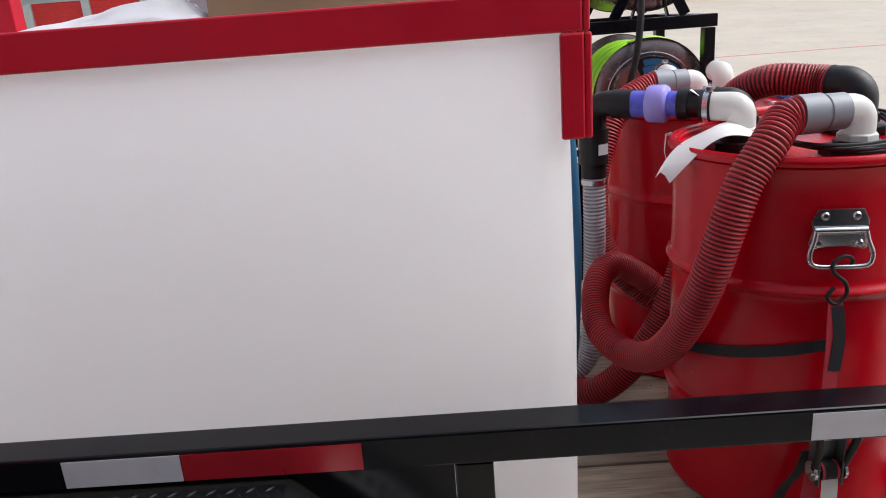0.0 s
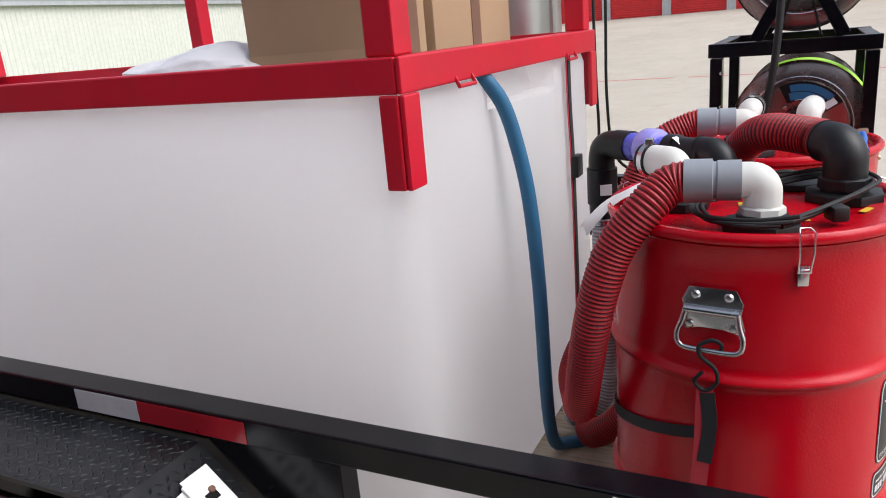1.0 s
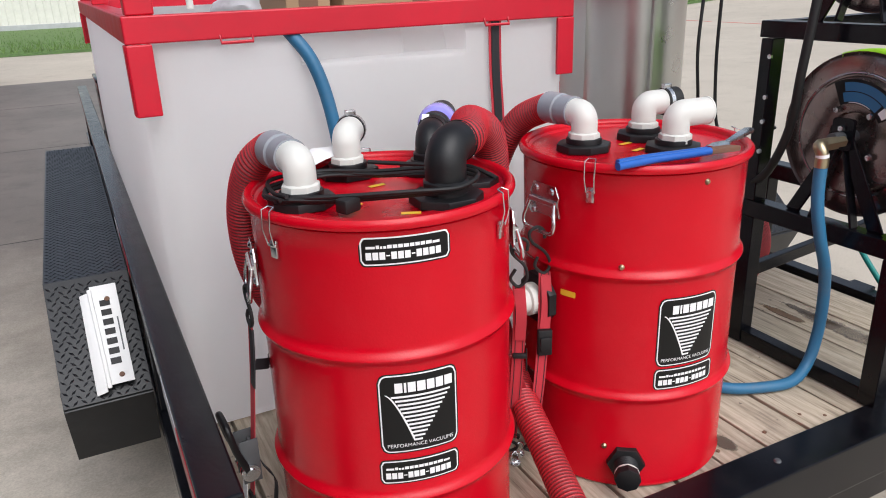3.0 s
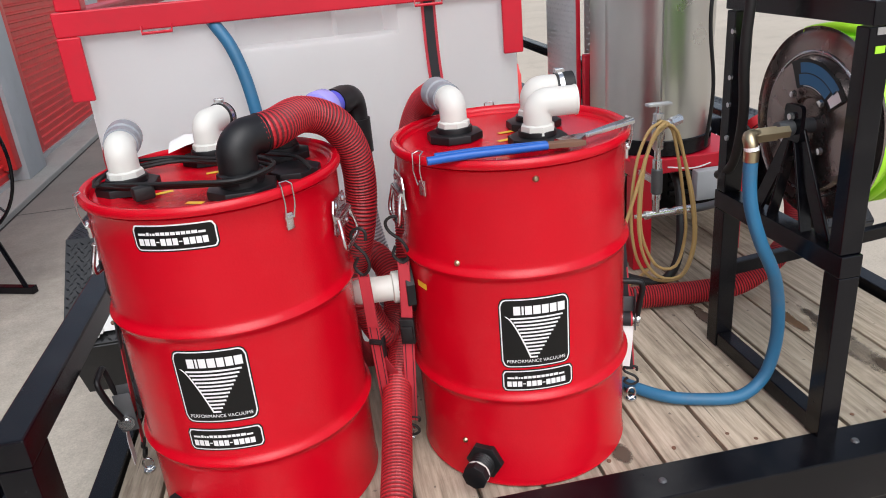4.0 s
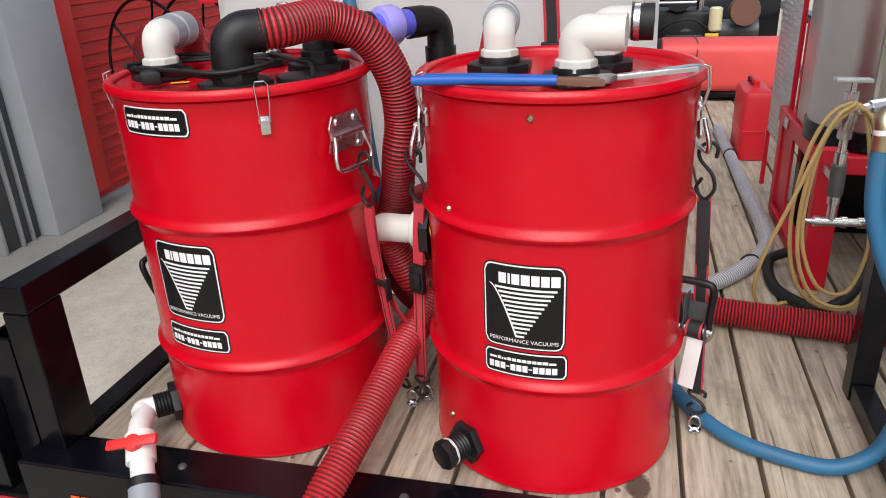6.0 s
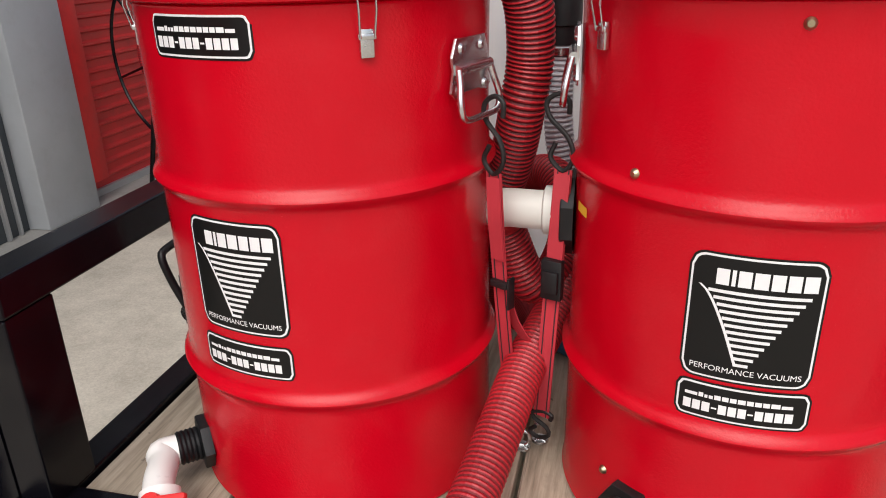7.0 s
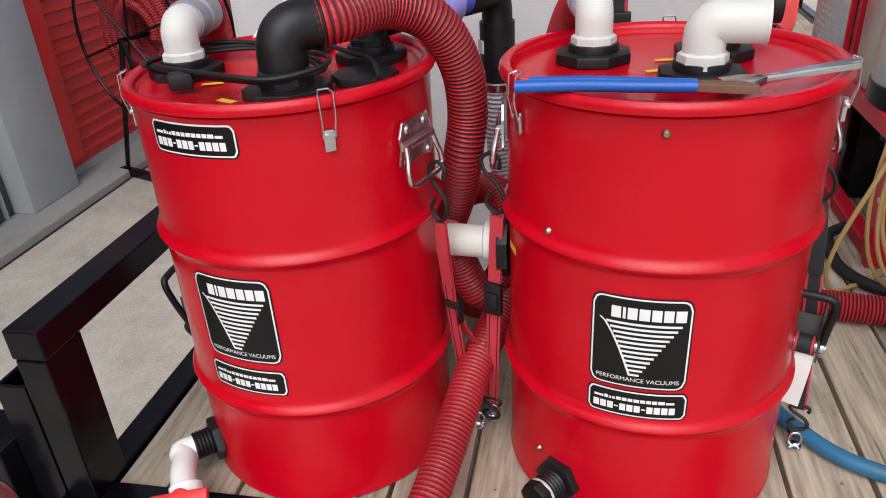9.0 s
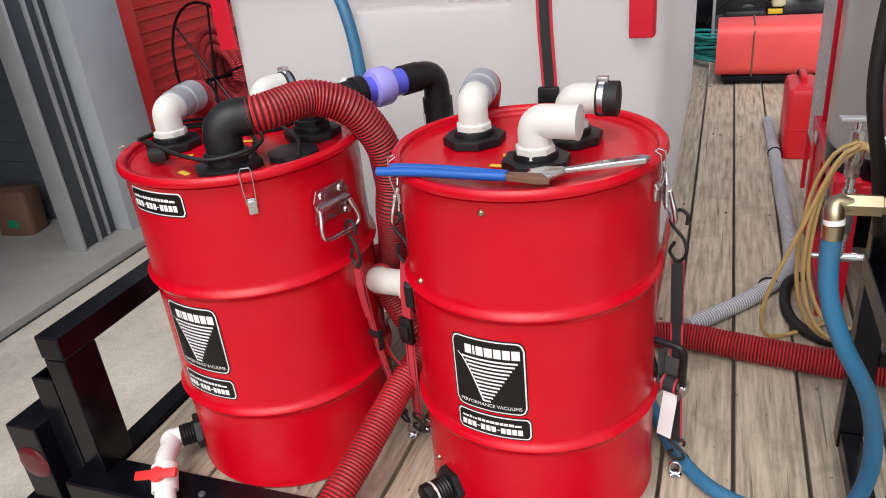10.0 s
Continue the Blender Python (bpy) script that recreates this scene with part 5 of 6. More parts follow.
def tie_down(name, label, hook_top, eye, foot, side, mt, buckle=0.45, tail=True, ratchet=False):
    st = thing(name, label, "tie-down strap", "drum tie-down straps")
    hook_top, eye, foot = Vector(hook_top), Vector(eye), Vector(foot)
    part("hook", s_hook(bmesh.new(), hook_top, eye, side), RUBBER, st, "dark coated steel hook")
    low = foot.lerp(eye, 0.14)
    d = low - eye
    bow = Vector((0, -0.012, 0))
    part("webbing", ribbon(bmesh.new(), [eye + Vector((0, 0, 0.008)), eye + d * 0.3 + bow, eye + d * 0.62 + bow, low], 0.031, 0.0025, side), STRAP_RED, st)
    for o in ((-0.0095, 0.0095) if mt is STRAP_RED else (0.0,)):
        off = Vector(side).normalized() * o + Vector((0, -0.0022, 0))
        part("stitch_line" if mt is STRAP_RED else "black_band", ribbon(bmesh.new(), [p + off for p in (eye + Vector((0, 0, 0.008)), eye + d * 0.3 + bow, eye + d * 0.62 + bow, low)], 0.0018 if mt is STRAP_RED else 0.022, 0.001, side), STRAP_BLACK, st)
    part("hem", ribbon(bmesh.new(), [eye + Vector((0, -0.004, 0)), eye + d * 0.14 + bow * 1.5, eye + d * 0.30 + bow * 1.5], 0.027, 0.004, side), mt, st)
    s = Vector(side).normalized()
    m = Matrix.Translation(eye + d * buckle + bow * 1.6) @ Matrix((s, Vector((0, 0, 1)).cross(s), Vector((0, 0, 1)))).transposed().to_4x4()
    if ratchet:
        rb = bmesh.new()
        for x in (-0.026, 0.026):
            box(rb, x - 0.002, x + 0.002, -0.040, 0.004, -0.085, 0.030, 0.001, m)
        box(rb, -0.024, 0.024, -0.012, -0.004, -0.080, 0.010, 0.003, m)
        rt = part("ratchet", rb, GREY_STEEL, st, "grey steel ratchet frame")
        part("spindle", sweep(bmesh.new(), [m @ Vector((-0.040, -0.022, -0.055)), m @ Vector((0.040, -0.022, -0.055))], 0.013, 12), CHROME, rt)
        for x in (-0.033, 0.033):
            part("ratchet_wheel", sweep(bmesh.new(), [m @ Vector((x - 0.003, -0.022, -0.055)), m @ Vector((x + 0.003, -0.022, -0.055))], 0.022, 14), CHROME, rt)
        loop = [m @ Vector(p) for p in ((-0.030, -0.026, -0.052), (-0.036, -0.048, 0.01), (-0.042, -0.058, 0.055), (-0.040, -0.062, 0.076), (-0.028, -0.063, 0.084), (0.028, -0.063, 0.084), (0.040, -0.062, 0.076), (0.042, -0.058, 0.055), (0.036, -0.048, 0.01), (0.030, -0.026, -0.052))]
        part("ratchet_handle", sweep(bmesh.new(), spline(loop, 0.01), 0.0085, 10), PLASTIC, rt, "black moulded ratchet handle")
        part("webbing_roll", sweep(bmesh.new(), [m @ Vector((-0.019, -0.022, -0.055)), m @ Vector((0.019, -0.022, -0.055))], 0.021, 14), mt, rt)
        for x in (-0.016, 0.016):
            part("webbing_edge", sweep(bmesh.new(), [m @ Vector((x - 0.0025, -0.022, -0.055)), m @ Vector((x + 0.0025, -0.022, -0.055))], 0.0216, 14), STRAP_RED, rt)
        part("tag", ribbon(bmesh.new(), [m @ Vector((0.004, -0.03, -0.075)), m @ Vector((0.002, -0.036, -0.115)), m @ Vector((-0.006, -0.038, -0.205))], 0.036, 0.0012, side), PAPER, st, "white fabric tag")
    elif tail:
        part("keeper_band", boxed(-0.0175, 0.0175, -0.006, 0.006, -0.0065, 0.0065, 0.002, m), PLASTIC, st, "black keeper band")
        part("cam_buckle", boxed(0.0165, 0.0205, -0.002, 0.016, -0.045, 0.014, 0.0015, m), PLASTIC, st, "black cam buckle seen on edge")
    else:
        bb = bmesh.new()
        box(bb, -0.019, 0.019, -0.012, 0.004, -0.045, 0.028, 0.003, m)
        box(bb, -0.015, 0.015, -0.020, -0.010, -0.030, 0.010, 0.003, m)
        part("cam_buckle", bb, PLASTIC, st, "black cam buckle")
    part("hook", s_hook(bmesh.new(), low + Vector((0, 0, 0.01)), foot + Vector((0, 0, 0.025)), side), RUBBER, st, "dark coated steel hook")
    if tail:
        c = eye + d * buckle
        part("loose_end", ribbon(bmesh.new(), [c + Vector((0.0, 0.012, -0.02)), c + Vector((0.02, 0.02, -0.09)), c + Vector((0.05, 0.04, -0.16)), c + Vector((0.045, 0.05, -0.24))], 0.026, 0.002, side), mt, st)
    return st


tie_down("tie_down_strap", "red tie-down strap hooked to the drum handle beside the gap", (0.822, -0.068, 1.312), (0.824, -0.066, 1.185), (0.850, 0.02, 0.625), (0.85, -0.5, 0), STRAP_RED, 0.40)
tie_down("tie_down_strap", "red tie-down strap with black cam buckle between the drums", (0.913, 0.0, 1.305), (0.931, -0.02, 1.182), (0.902, -0.01, 0.625), (0.9, -0.3, 0), STRAP_RED, 0.36, False)
tie_down("tie_down_strap", "black strap with ratchet and white tag on the deck eye", (1.556, 0.10, 1.305), (1.560, 0.105, 1.172), (1.582, 0.035, 0.625), (0.93, -0.36, 0), STRAP_BLACK, 0.50, False, True)
tie_down("tie_down_strap", "black strap with ratchet hanging beside the trailer rail", (0.199, 0.060, 1.285), (0.198, 0.066, 1.180), (0.148, 0.125, 0.625), (0.05, -1, 0), STRAP_BLACK, 0.64, True, True)
rb = thing("drum_band_strap", "thin black strap drawn round the drum", "strap")
pts = [(AX + (R + 0.004) * math.cos(radians(a)), AY + (R + 0.004) * math.sin(radians(a)), 0.985 + 0.00125 * (a - 95)) for a in range(95, 172, 6)]
part("webbing", ribbon(bmesh.new(), pts + [(0.196, 0.062, 1.09)], 0.026, 0.002, (0, 0, 1)), STRAP_BLACK, rb)
ts = thing("tank_strap", "black and red strap over the tank's back", "strap")
part("webbing", ribbon(bmesh.new(), [(1.155, 0.600, 1.775), (1.157, 0.600, 1.62), (1.165, 0.598, 1.46), (1.17, 0.598, 1.2), (1.17, 0.598, 0.8), (1.17, 0.598, 0.62)], 0.045, 0.002, (1, 0, 0)), STRAP_RED, ts)
part("stripe", ribbon(bmesh.new(), [(1.155, 0.597, 1.775), (1.157, 0.597, 1.62), (1.165, 0.595, 1.46), (1.17, 0.595, 1.2), (1.17, 0.595, 0.8)], 0.028, 0.002, (1, 0, 0)), STRAP_BLACK, ts)
part("buckle", boxed(1.135, 1.195, 0.572, 0.5945, 1.39, 1.46, 0.004), PLASTIC, ts)

# ---- hose reel stand ----
SX0, SX1, SY0, SY1, STOP = 1.967, 2.725, -0.272, 0.255, 1.74
stand = thing("reel_stand", "black square tube stand for two hose reels", "reel stand")


def spart(name, a, b, w=0.05, h=0.05):
    return part(name, beam(bmesh.new(), a, b, w, h), BLACK, stand, smooth=False)


for x in (SX0 + 0.03, SX1):
    for y in (SY0, SY1):
        if (x, y) != (SX1, SY1):
            spart("lower_post", (x, y, DECK + 0.004), (x, y, 1.085), 0.058, 0.058)
        spart("upper_post", (x, y, 1.145), (x, y, STOP - 0.055), 0.058, 0.045)
    if x < SX1:
        spart("foot_bar", (x, SY0 + 0.03, DECK + 0.03), (x, SY1 - 0.03, DECK + 0.03), 0.05, 0.05)
    spart("middle_bar", (x, SY0 - 0.03, 1.115), (x, SY1 + 0.03, 1.115), 0.06, 0.058)
    spart("top_bar", (x, SY0 - 0.03, STOP - 0.026), (x, SY1 + 0.03, STOP - 0.026), 0.06, 0.052)
for y in (SY0, SY1):
    spart("cross_bar", (SX0 + 0.062, y, STOP - 0.026), (SX1 - 0.032, y, STOP - 0.026))
spart("cross_bar", (SX0 + 0.062, SY1, 0.875), (2.725, SY1 + 0.045, 0.905), 0.03, 0.045)
for z in (1.675, 1.635):
    for y in (SY0,):
        part("slot", boxed(SX0 + 0.018, SX0 + 0.042, y - 0.0245, y - 0.0228, z - 0.008, z + 0.008, 0.0), HOSE_LIME if z < 1.65 else ALUMINIUM, stand, smooth=False)
for z, y in ((1.63, 0.2335), (1.50, 0.2335), (1.42, 0.2335), (1.32, 0.2335)):
    part("bolt", revolve(bmesh.new(), [(0, 0.008), (0.008, 0.007), (0.009, 0)], 6, pose(SX0 + 0.001, y, z, 0, -90)), CHROME, stand)

HUB = Vector((2.038, -0.045, 1.41))


def reel(m, wound, label, spool=0.50):
    """A reel whose axle runs along local +x from the origin."""
    r = thing("hose_reel", label, "hose reel", "hose reels")
    r.matrix_world = m
    t = pose(0, 0, 0, 0, 90)
    for x, flip in ((0.0, 1), (spool, -1)):
        prof = [(0, 0.0), (0.07, 0.0), (0.075, -0.012 * flip), (0.12, -0.018 * flip), (0.17, -0.018 * flip), (0.18, 0.0), (0.235, 0.003), (0.248, 0.010), (0.25, 0.004), (0.246, 0.014), (0.17, 0.006), (0, 0.006)]
        part("disc", revolve(bmesh.new(), prof, 64, Matrix.Translation((x, 0, 0)) @ t), REEL_STEEL, r, "bronzed steel reel disc")
    part("rim_bead", revolve(bmesh.new(), [(0.188 + 0.004 * math.cos(a), -0.001 + 0.004 * math.sin(a)) for a in [math.pi * 2 * i / 8 for i in range(8)]], 64, t, closed=True), CHROME, r)
    part("axle", sweep(bmesh.new(), [Vector((-0.10, 0, 0)), Vector((spool + 0.06, 0, 0))], 0.02, 16), GREY_STEEL, r)
    part("barrel", sweep(bmesh.new(), [Vector((0.01, 0, 0)), Vector((spool - 0.01, 0, 0))], 0.10, 32), BLACK, r)
    for s in (-1, 1):
        arm = bmesh.new()
        beam(arm, (-0.04, 0.01 * s, -0.01), (-0.04, 0.15 * s, -0.272), 0.045, 0.010, up=(1, 0, 0))
        beam(arm, (-0.04, 0.006 * s, -0.02), (-0.04, 0.075 * s, -0.272), 0.008, 0.035, up=(1, 0, 0))
        part("arm", arm, BLACK, r, smooth=False)
        arm = bmesh.new()
        beam(arm, (spool + 0.04, 0.01 * s, -0.01), (spool + 0.04, 0.15 * s, -0.272), 0.045, 0.010, up=(1, 0, 0))
        part("arm", arm, BLACK, r, smooth=False)
    part("bearing_plate", prism(bmesh.new(), rounded_rect(-0.035, 0.035, -0.035, 0.06, 0.012, 4), 0.012, pose(-0.058, 0, 0) @ Matrix(((0, 0, 1, 0), (1, 0, 0, 0), (0, 1, 0, 0), (0, 0, 0, 1)))), BLACK, r, smooth=False)
    for y, z in ((0.05, 0.075), (-0.06, 0.07), (0.0, 0.03), (0.075, -0.05), (-0.075, -0.05)):
        part("bolt", revolve(bmesh.new(), [(0, 0.010), (0.009, 0.009), (0.011, 0)], 6, pose(-0.024 if z != 0.03 else -0.06, y, z, 0, -90)), CHROME, r)
    # maker's badge: plain blue and white shapes on the disc
    bm = bmesh.new()
    prev = None
    for i in range(21):
        a = radians(32 + 84 * i / 20)
        cur = [bm.verts.new((-0.0225, -rr * math.cos(a), rr * math.sin(a))) for rr in (0.10, 0.172)]
        if prev:
            bm.faces.new((prev[0], prev[1], cur[1], cur[0]))
        prev = cur
    badge = part("badge", bm, INK_BLACK, r, "dark blue maker's badge", False)
    for a0, a1, r0, r1, mt in ((44, 104, 0.137, 0.163, INK_BLUE), (50, 108, 0.106, 0.134, INK_BLUE), (34, 46, 0.112, 0.155, INK_WHITE), (60, 100, 0.1025, 0.1045, INK_WHITE)):
        bm = bmesh.new()
        prev = None
        for i in range(13):
            a = radians(a0 + (a1 - a0) * i / 12)
            cur = [bm.verts.new((-0.0232, -rr * math.cos(a), rr * math.sin(a))) for rr in (r0, r1)]
            if prev:
                bm.faces.new((prev[0], prev[1], cur[1], cur[0]))
            prev = cur
        part("badge_block", bm, mt, badge, smooth=False)
    if wound:
        turns = int((spool - 0.03) / 0.0285)
        for layer, rr in ((0, 0.178), (1, 0.203)):
            line = []
            n = turns - layer
            for i in range(n * 28 + 1):
                f = i / 28
                a = 2 * math.pi * f + layer
                wob = 0.006 * math.sin(2.3 * f + layer) + 0.004 * math.sin(a * 2 + 1.7 * f)
                line.append(Vector((0.022 + layer * 0.014 + f * 0.0285 + 0.007 * math.sin(a + 0.8 * f), (rr + wob) * math.cos(a), (rr + wob) * math.sin(a))))
            part("wound_hose", sweep(bmesh.new(), line, 0.0152, 10), HOSE_LIME, r, "lime green hose wound in turns")
        loop = [Vector((0.02 + 0.10 * f + 0.02 * math.sin(4 * f), 0.240 * math.cos(1.2 + 1.6 * f), 0.240 * math.sin(1.2 + 1.6 * f))) for f in [i / 24 for i in range(25)]]
        part("hose_end", sweep(bmesh.new(), loop, 0.0155, 12), HOSE_LIME, r)
        e = loop[-1]
        d = Vector((-0.16, -0.06, -0.98)).normalized()
        part("green_sleeve", sweep(bmesh.new(), [e + d * f for f in (-0.01, 0.0, 0.05, 0.11, 0.135, 0.140)], [0.0155, 0.0165, 0.0185, 0.0185, 0.016, 0.012], 16), GREEN, r, "green plastic hose grip")
        part("hose_tip", sweep(bmesh.new(), [e + d * f for f in (0.138, 0.146, 0.148, 0.168, 0.170, 0.178)], [0.013, 0.013, 0.016, 0.016, 0.0135, 0.0135], 10), GREEN, r)
        marks = bmesh.new()
        for i in range(34):
            a, x = 2.4 + 1.0 * ((i * 37) % 34) / 34, 0.05 + (i % 17) * 0.0265
            rr = 0.2195
            c = Vector((x, rr * math.cos(a), rr * math.sin(a)))
            tt = Vector((0, -math.sin(a), math.cos(a)))
            nn = Vector((0, math.cos(a), math.sin(a)))
            w = Vector((1, 0, 0))
            marks.faces.new([marks.verts.new(c + tt * u * 0.012 + w * v * 0.0014 + nn * 0.001) for u, v in ((-1, -1), (1, -1), (1, 1), (-1, 1))])
        tagged(part("hose_print", marks, GREEN, r, smooth=False), kind="stuff")
    return r


reel(Matrix.Translation(HUB), True, "steel hose reel wound with lime green hose in the stand", 0.60)
reel(Matrix.Translation((2.05, -0.03, STOP + 0.275)), False, "empty steel hose reel bolted on the stand's top", 0.60)
# brass swivel on the lower reel
sw = thing("brass_swivel", "brass swivel elbow joining the blue hose to the reel", "fitting")
bm = sweep(bmesh.new(), [HUB + Vector((x, -0.03, 0.0)) for x in (-0.09, -0.125, -0.127, -0.187)], [0.017, 0.017, 0.021, 0.021], 6)
part("hex_body", bm, BRASS, sw)
part("elbow_body", tube([HUB + Vector((-0.172, -0.03, 0)), HUB + Vector((-0.200, -0.036, 0.002)), HUB + Vector((-0.204, -0.048, -0.012)), HUB + Vector((-0.202, -0.052, -0.03))], 0.018, 14, 0.006), BRASS, sw)
part("hose_ferrule", sweep(bmesh.new(), [(HUB + Vector((-0.202, -0.052, -0.030))), (HUB + Vector((-0.202, -0.052, -0.058)))], 0.0195, 16), BRASS, sw)
part("seal_tape", sweep(bmesh.new(), [(HUB + Vector((-0.203, -0.051, -0.020))), (HUB + Vector((-0.202, -0.052, -0.030)))], 0.0186, 16), INK_WHITE, sw)

# ---- water heater skid ----
heater = thing("water_heater", "stainless steel upright water heater on a red skid", "water heater")
part("shell", revolve(bmesh.new(), [(0.20, 1.105), (0.215, 1.11), (0.215, 1.9), (0.215, 2.45), (0.17, 2.5), (0, 2.5)], 64, pose(2.195, 1.16, 0)), STAINLESS, heater)
part("base_ring", revolve(bmesh.new(), [(0.0, 1.053), (0.205, 1.053), (0.222, 1.058), (0.222, 1.118), (0.216, 1.121)], 64, pose(2.195, 1.16, 0)), BLACK, heater)
part("seam", boxed(2.11, 2.122, 0.948, 0.972, 1.125, 2.45), STAINLESS, heater)
panel = part("control_cabinet", boxed(2.0, 2.07, 1.15, 1.44, 1.053, 2.45, 0.012), STAINLESS, heater, "flat stainless cabinet door")
for z in (1.45, 1.95):
    part("hinge", sweep(bmesh.new(), [Vector((1.998, 1.18, z)), Vector((1.998, 1.18, z + 0.07))], 0.007, 8), GREY_STEEL, panel)
skid = thing("heater_skid", "red steel skid frame under the heater", "skid frame")
for a in ((1.985, 2.04, 0.93, 0.99), (2.42, 2.48, 0.93, 0.99), (1.99, 2.05, 1.62, 1.68), (2.42, 2.48, 1.62, 1.68)):
    part("leg", boxed(*a, DECK + 0.003, 0.989, 0.004), FRAME_RED, skid, smooth=False)
part("top_plate", boxed(1.985, 2.49, 0.93, 1.69, 0.99, 1.052, 0.006), FRAME_RED, skid, smooth=False)
part("front_post", boxed(1.972, 2.05, 0.885, 0.9295, DECK + 0.003, 1.085, 0.004), FRAME_RED, skid, smooth=False)
part("side_plate", boxed(2.0, 2.012, 1.44, 1.6195, 0.66, 0.989, 0.003), FRAME_RED, skid, smooth=False)
part("foot_rail", boxed(1.985, 2.04, 0.9905, 1.6195, DECK + 0.003, 0.65, 0.004), FRAME_RED, skid, smooth=False)
part("latch_bracket", boxed(1.976, 1.9845, 1.46, 1.52, 1.005, 1.045, 0.002), CHROME, skid, "bright steel latch bracket")
part("junction_box", boxed(2.24, 2.36, 0.88, 0.929, 0.87, 0.995, 0.006), GREY_WALL, skid)
part("red_side_box", boxed(2.026, 2.112, 1.565, 1.60, 1.053, 1.40, 0.006), FRAME_RED, skid)
part("sticker", boxed(2.05, 2.085, 1.561, 1.5635, 1.15, 1.33), INK_BLACK, skid, "black sticker with white print", False)
for k in range(2):
    part("print_bar", boxed(2.058 + 0.012 * k, 2.064 + 0.012 * k, 1.5595, 1.5605, 1.17, 1.31), INK_WHITE, skid, smooth=False)
burner = thing("burner_housing", "black steel burner housing under the heater on the deck", "housing")
part("body", boxed(2.06, 2.655, 1.43, 1.61, DECK + 0.003, 1.055, 0.006), BLACK, burner)
part("side_panel", boxed(2.66, 2.685, 1.0, 1.61, DECK + 0.003, 1.05, 0.003), BLACK, burner)
for k in range(5):
    part("louvre", boxed(2.40, 2.60, 1.418, 1.429, 0.70 + k * 0.045, 0.722 + k * 0.045, 0.003), PLASTIC, burner)
part("relay_box", boxed(2.20, 2.28, 1.39, 1.429, 0.86, 0.98, 0.004), FRAME_RED, burner, "red relay box")
part("terminal_block", boxed(2.13, 2.17, 1.40, 1.429, 0.84, 0.90, 0.003), GREEN, burner, "green terminal block")
part("wire", tube([(2.10, 0.86, 1.04), (2.25, 0.90, 1.01), (2.42, 1.0, 1.02), (2.5, 1.2, 1.045)], 0.003, 8), INK_WHITE, burner, "thin white wire")
def tread_panel(label, m, w, h):
    """Bright tread plate in local xz, facing -y, w wide and h high, its lower corner at the origin."""
    tp = thing("tread_plate_panel", label, "panel", "tread plate guards")
    part("sheet", boxed(0, w, 0, 0.004, 0, h, 0.001, m), ALUMINIUM, tp)
    bm = bmesh.new()
    for k in range(int(h / 0.0245)):
        for j in range(int(w / 0.026)):
            c = Vector((0.014 + j * 0.026 + (k % 2) * 0.008, -0.0002, 0.014 + k * 0.0245))
            a = 0.78 if (j + k) % 2 else -0.78
            u, v = Vector((math.cos(a), 0, math.sin(a))) * 0.0125, Vector((-math.sin(a), 0, math.cos(a))) * 0.004
            lo = [bm.verts.new(m @ p) for p in (c + u, c + v, c - u, c - v)]
            hi = bm.verts.new(m @ (c + Vector((0, -0.003, 0))))
            for i in range(4):
                bm.faces.new((lo[i], lo[(i + 1) % 4], hi))
    tagged(part("tread_pattern", bm, ALUMINIUM, tp, smooth=False), kind="stuff")
    return tp


side_guard = tread_panel("bright aluminium tread plate guard beside the heater", pose(2.012, 2.06, 0.86, 0, 0, -90), 0.44, 1.5)
part("edge_strip", boxed(2.006, 2.024, 1.605, 1.6185, 0.86, 2.36, 0.002), FRAME_RED, side_guard, "red painted edge angle")
part("foot", boxed(2.006, 2.024, 2.04, 2.0595, DECK + 0.003, 0.86), FRAME_RED, side_guard)
front_guard = tread_panel("small bright tread plate panel above the red skid box", pose(2.03, 1.57, 1.405), 0.08, 0.9)
# gauge valve with tan hose loops
gv = thing("ball_valve_manifold", "steel valve manifold with tan hose hung on it", "valve")
V0 = Vector((1.99, 0.73, 0.0))
part("riser", sweep(bmesh.new(), [V0 + Vector((0, 0, z)) for z in (0.90, 0.965, 0.965, 0.985, 0.985, 1.09, 1.09, 1.12, 1.12, 1.16)], [0.013, 0.013, 0.018, 0.018, 0.0155, 0.0155, 0.018, 0.018, 0.012, 0.012], 14), CHROME, gv)
part("swivel_sleeve", sweep(bmesh.new(), [V0 + Vector((0, 0, z)) for z in (0.988, 0.992, 1.082, 1.086)], [0.018, 0.0215, 0.0215, 0.018], 18), GREY_STEEL, gv, "dark grey swivel sleeve")
part("valve_body", sweep(bmesh.new(), [V0 + Vector((0, 0, z)) for z in (1.16, 1.165, 1.195, 1.20, 1.26, 1.265, 1.295)], [0.018, 0.021, 0.021, 0.025, 0.025, 0.02, 0.02], 8), CHROME, gv)
part("lever", boxed(-0.052, 0.048, -0.016, 0.016, 0, 0.012, 0.004, Matrix.Translation(V0 + Vector((0, 0, 1.322))) @ pose(0, 0, 0, 0, 3, 8)), GALV, gv)
part("lever_neck", sweep(bmesh.new(), [V0 + Vector((0, 0, 1.29)), V0 + Vector((0, 0, 1.325))], 0.010, 10), CHROME, gv)
part("cross_pipe", sweep(bmesh.new(), [V0 + Vector((x, 0, 0.905)) for x in (-0.085, -0.045, -0.045, -0.03, -0.03, 0.03, 0.03, 0.045, 0.045, 0.075, 0.075, 0.14)], [0.009, 0.009, 0.017, 0.017, 0.0145, 0.0145, 0.018, 0.018, 0.013, 0.013, 0.017, 0.017], 12), CHROME, gv)
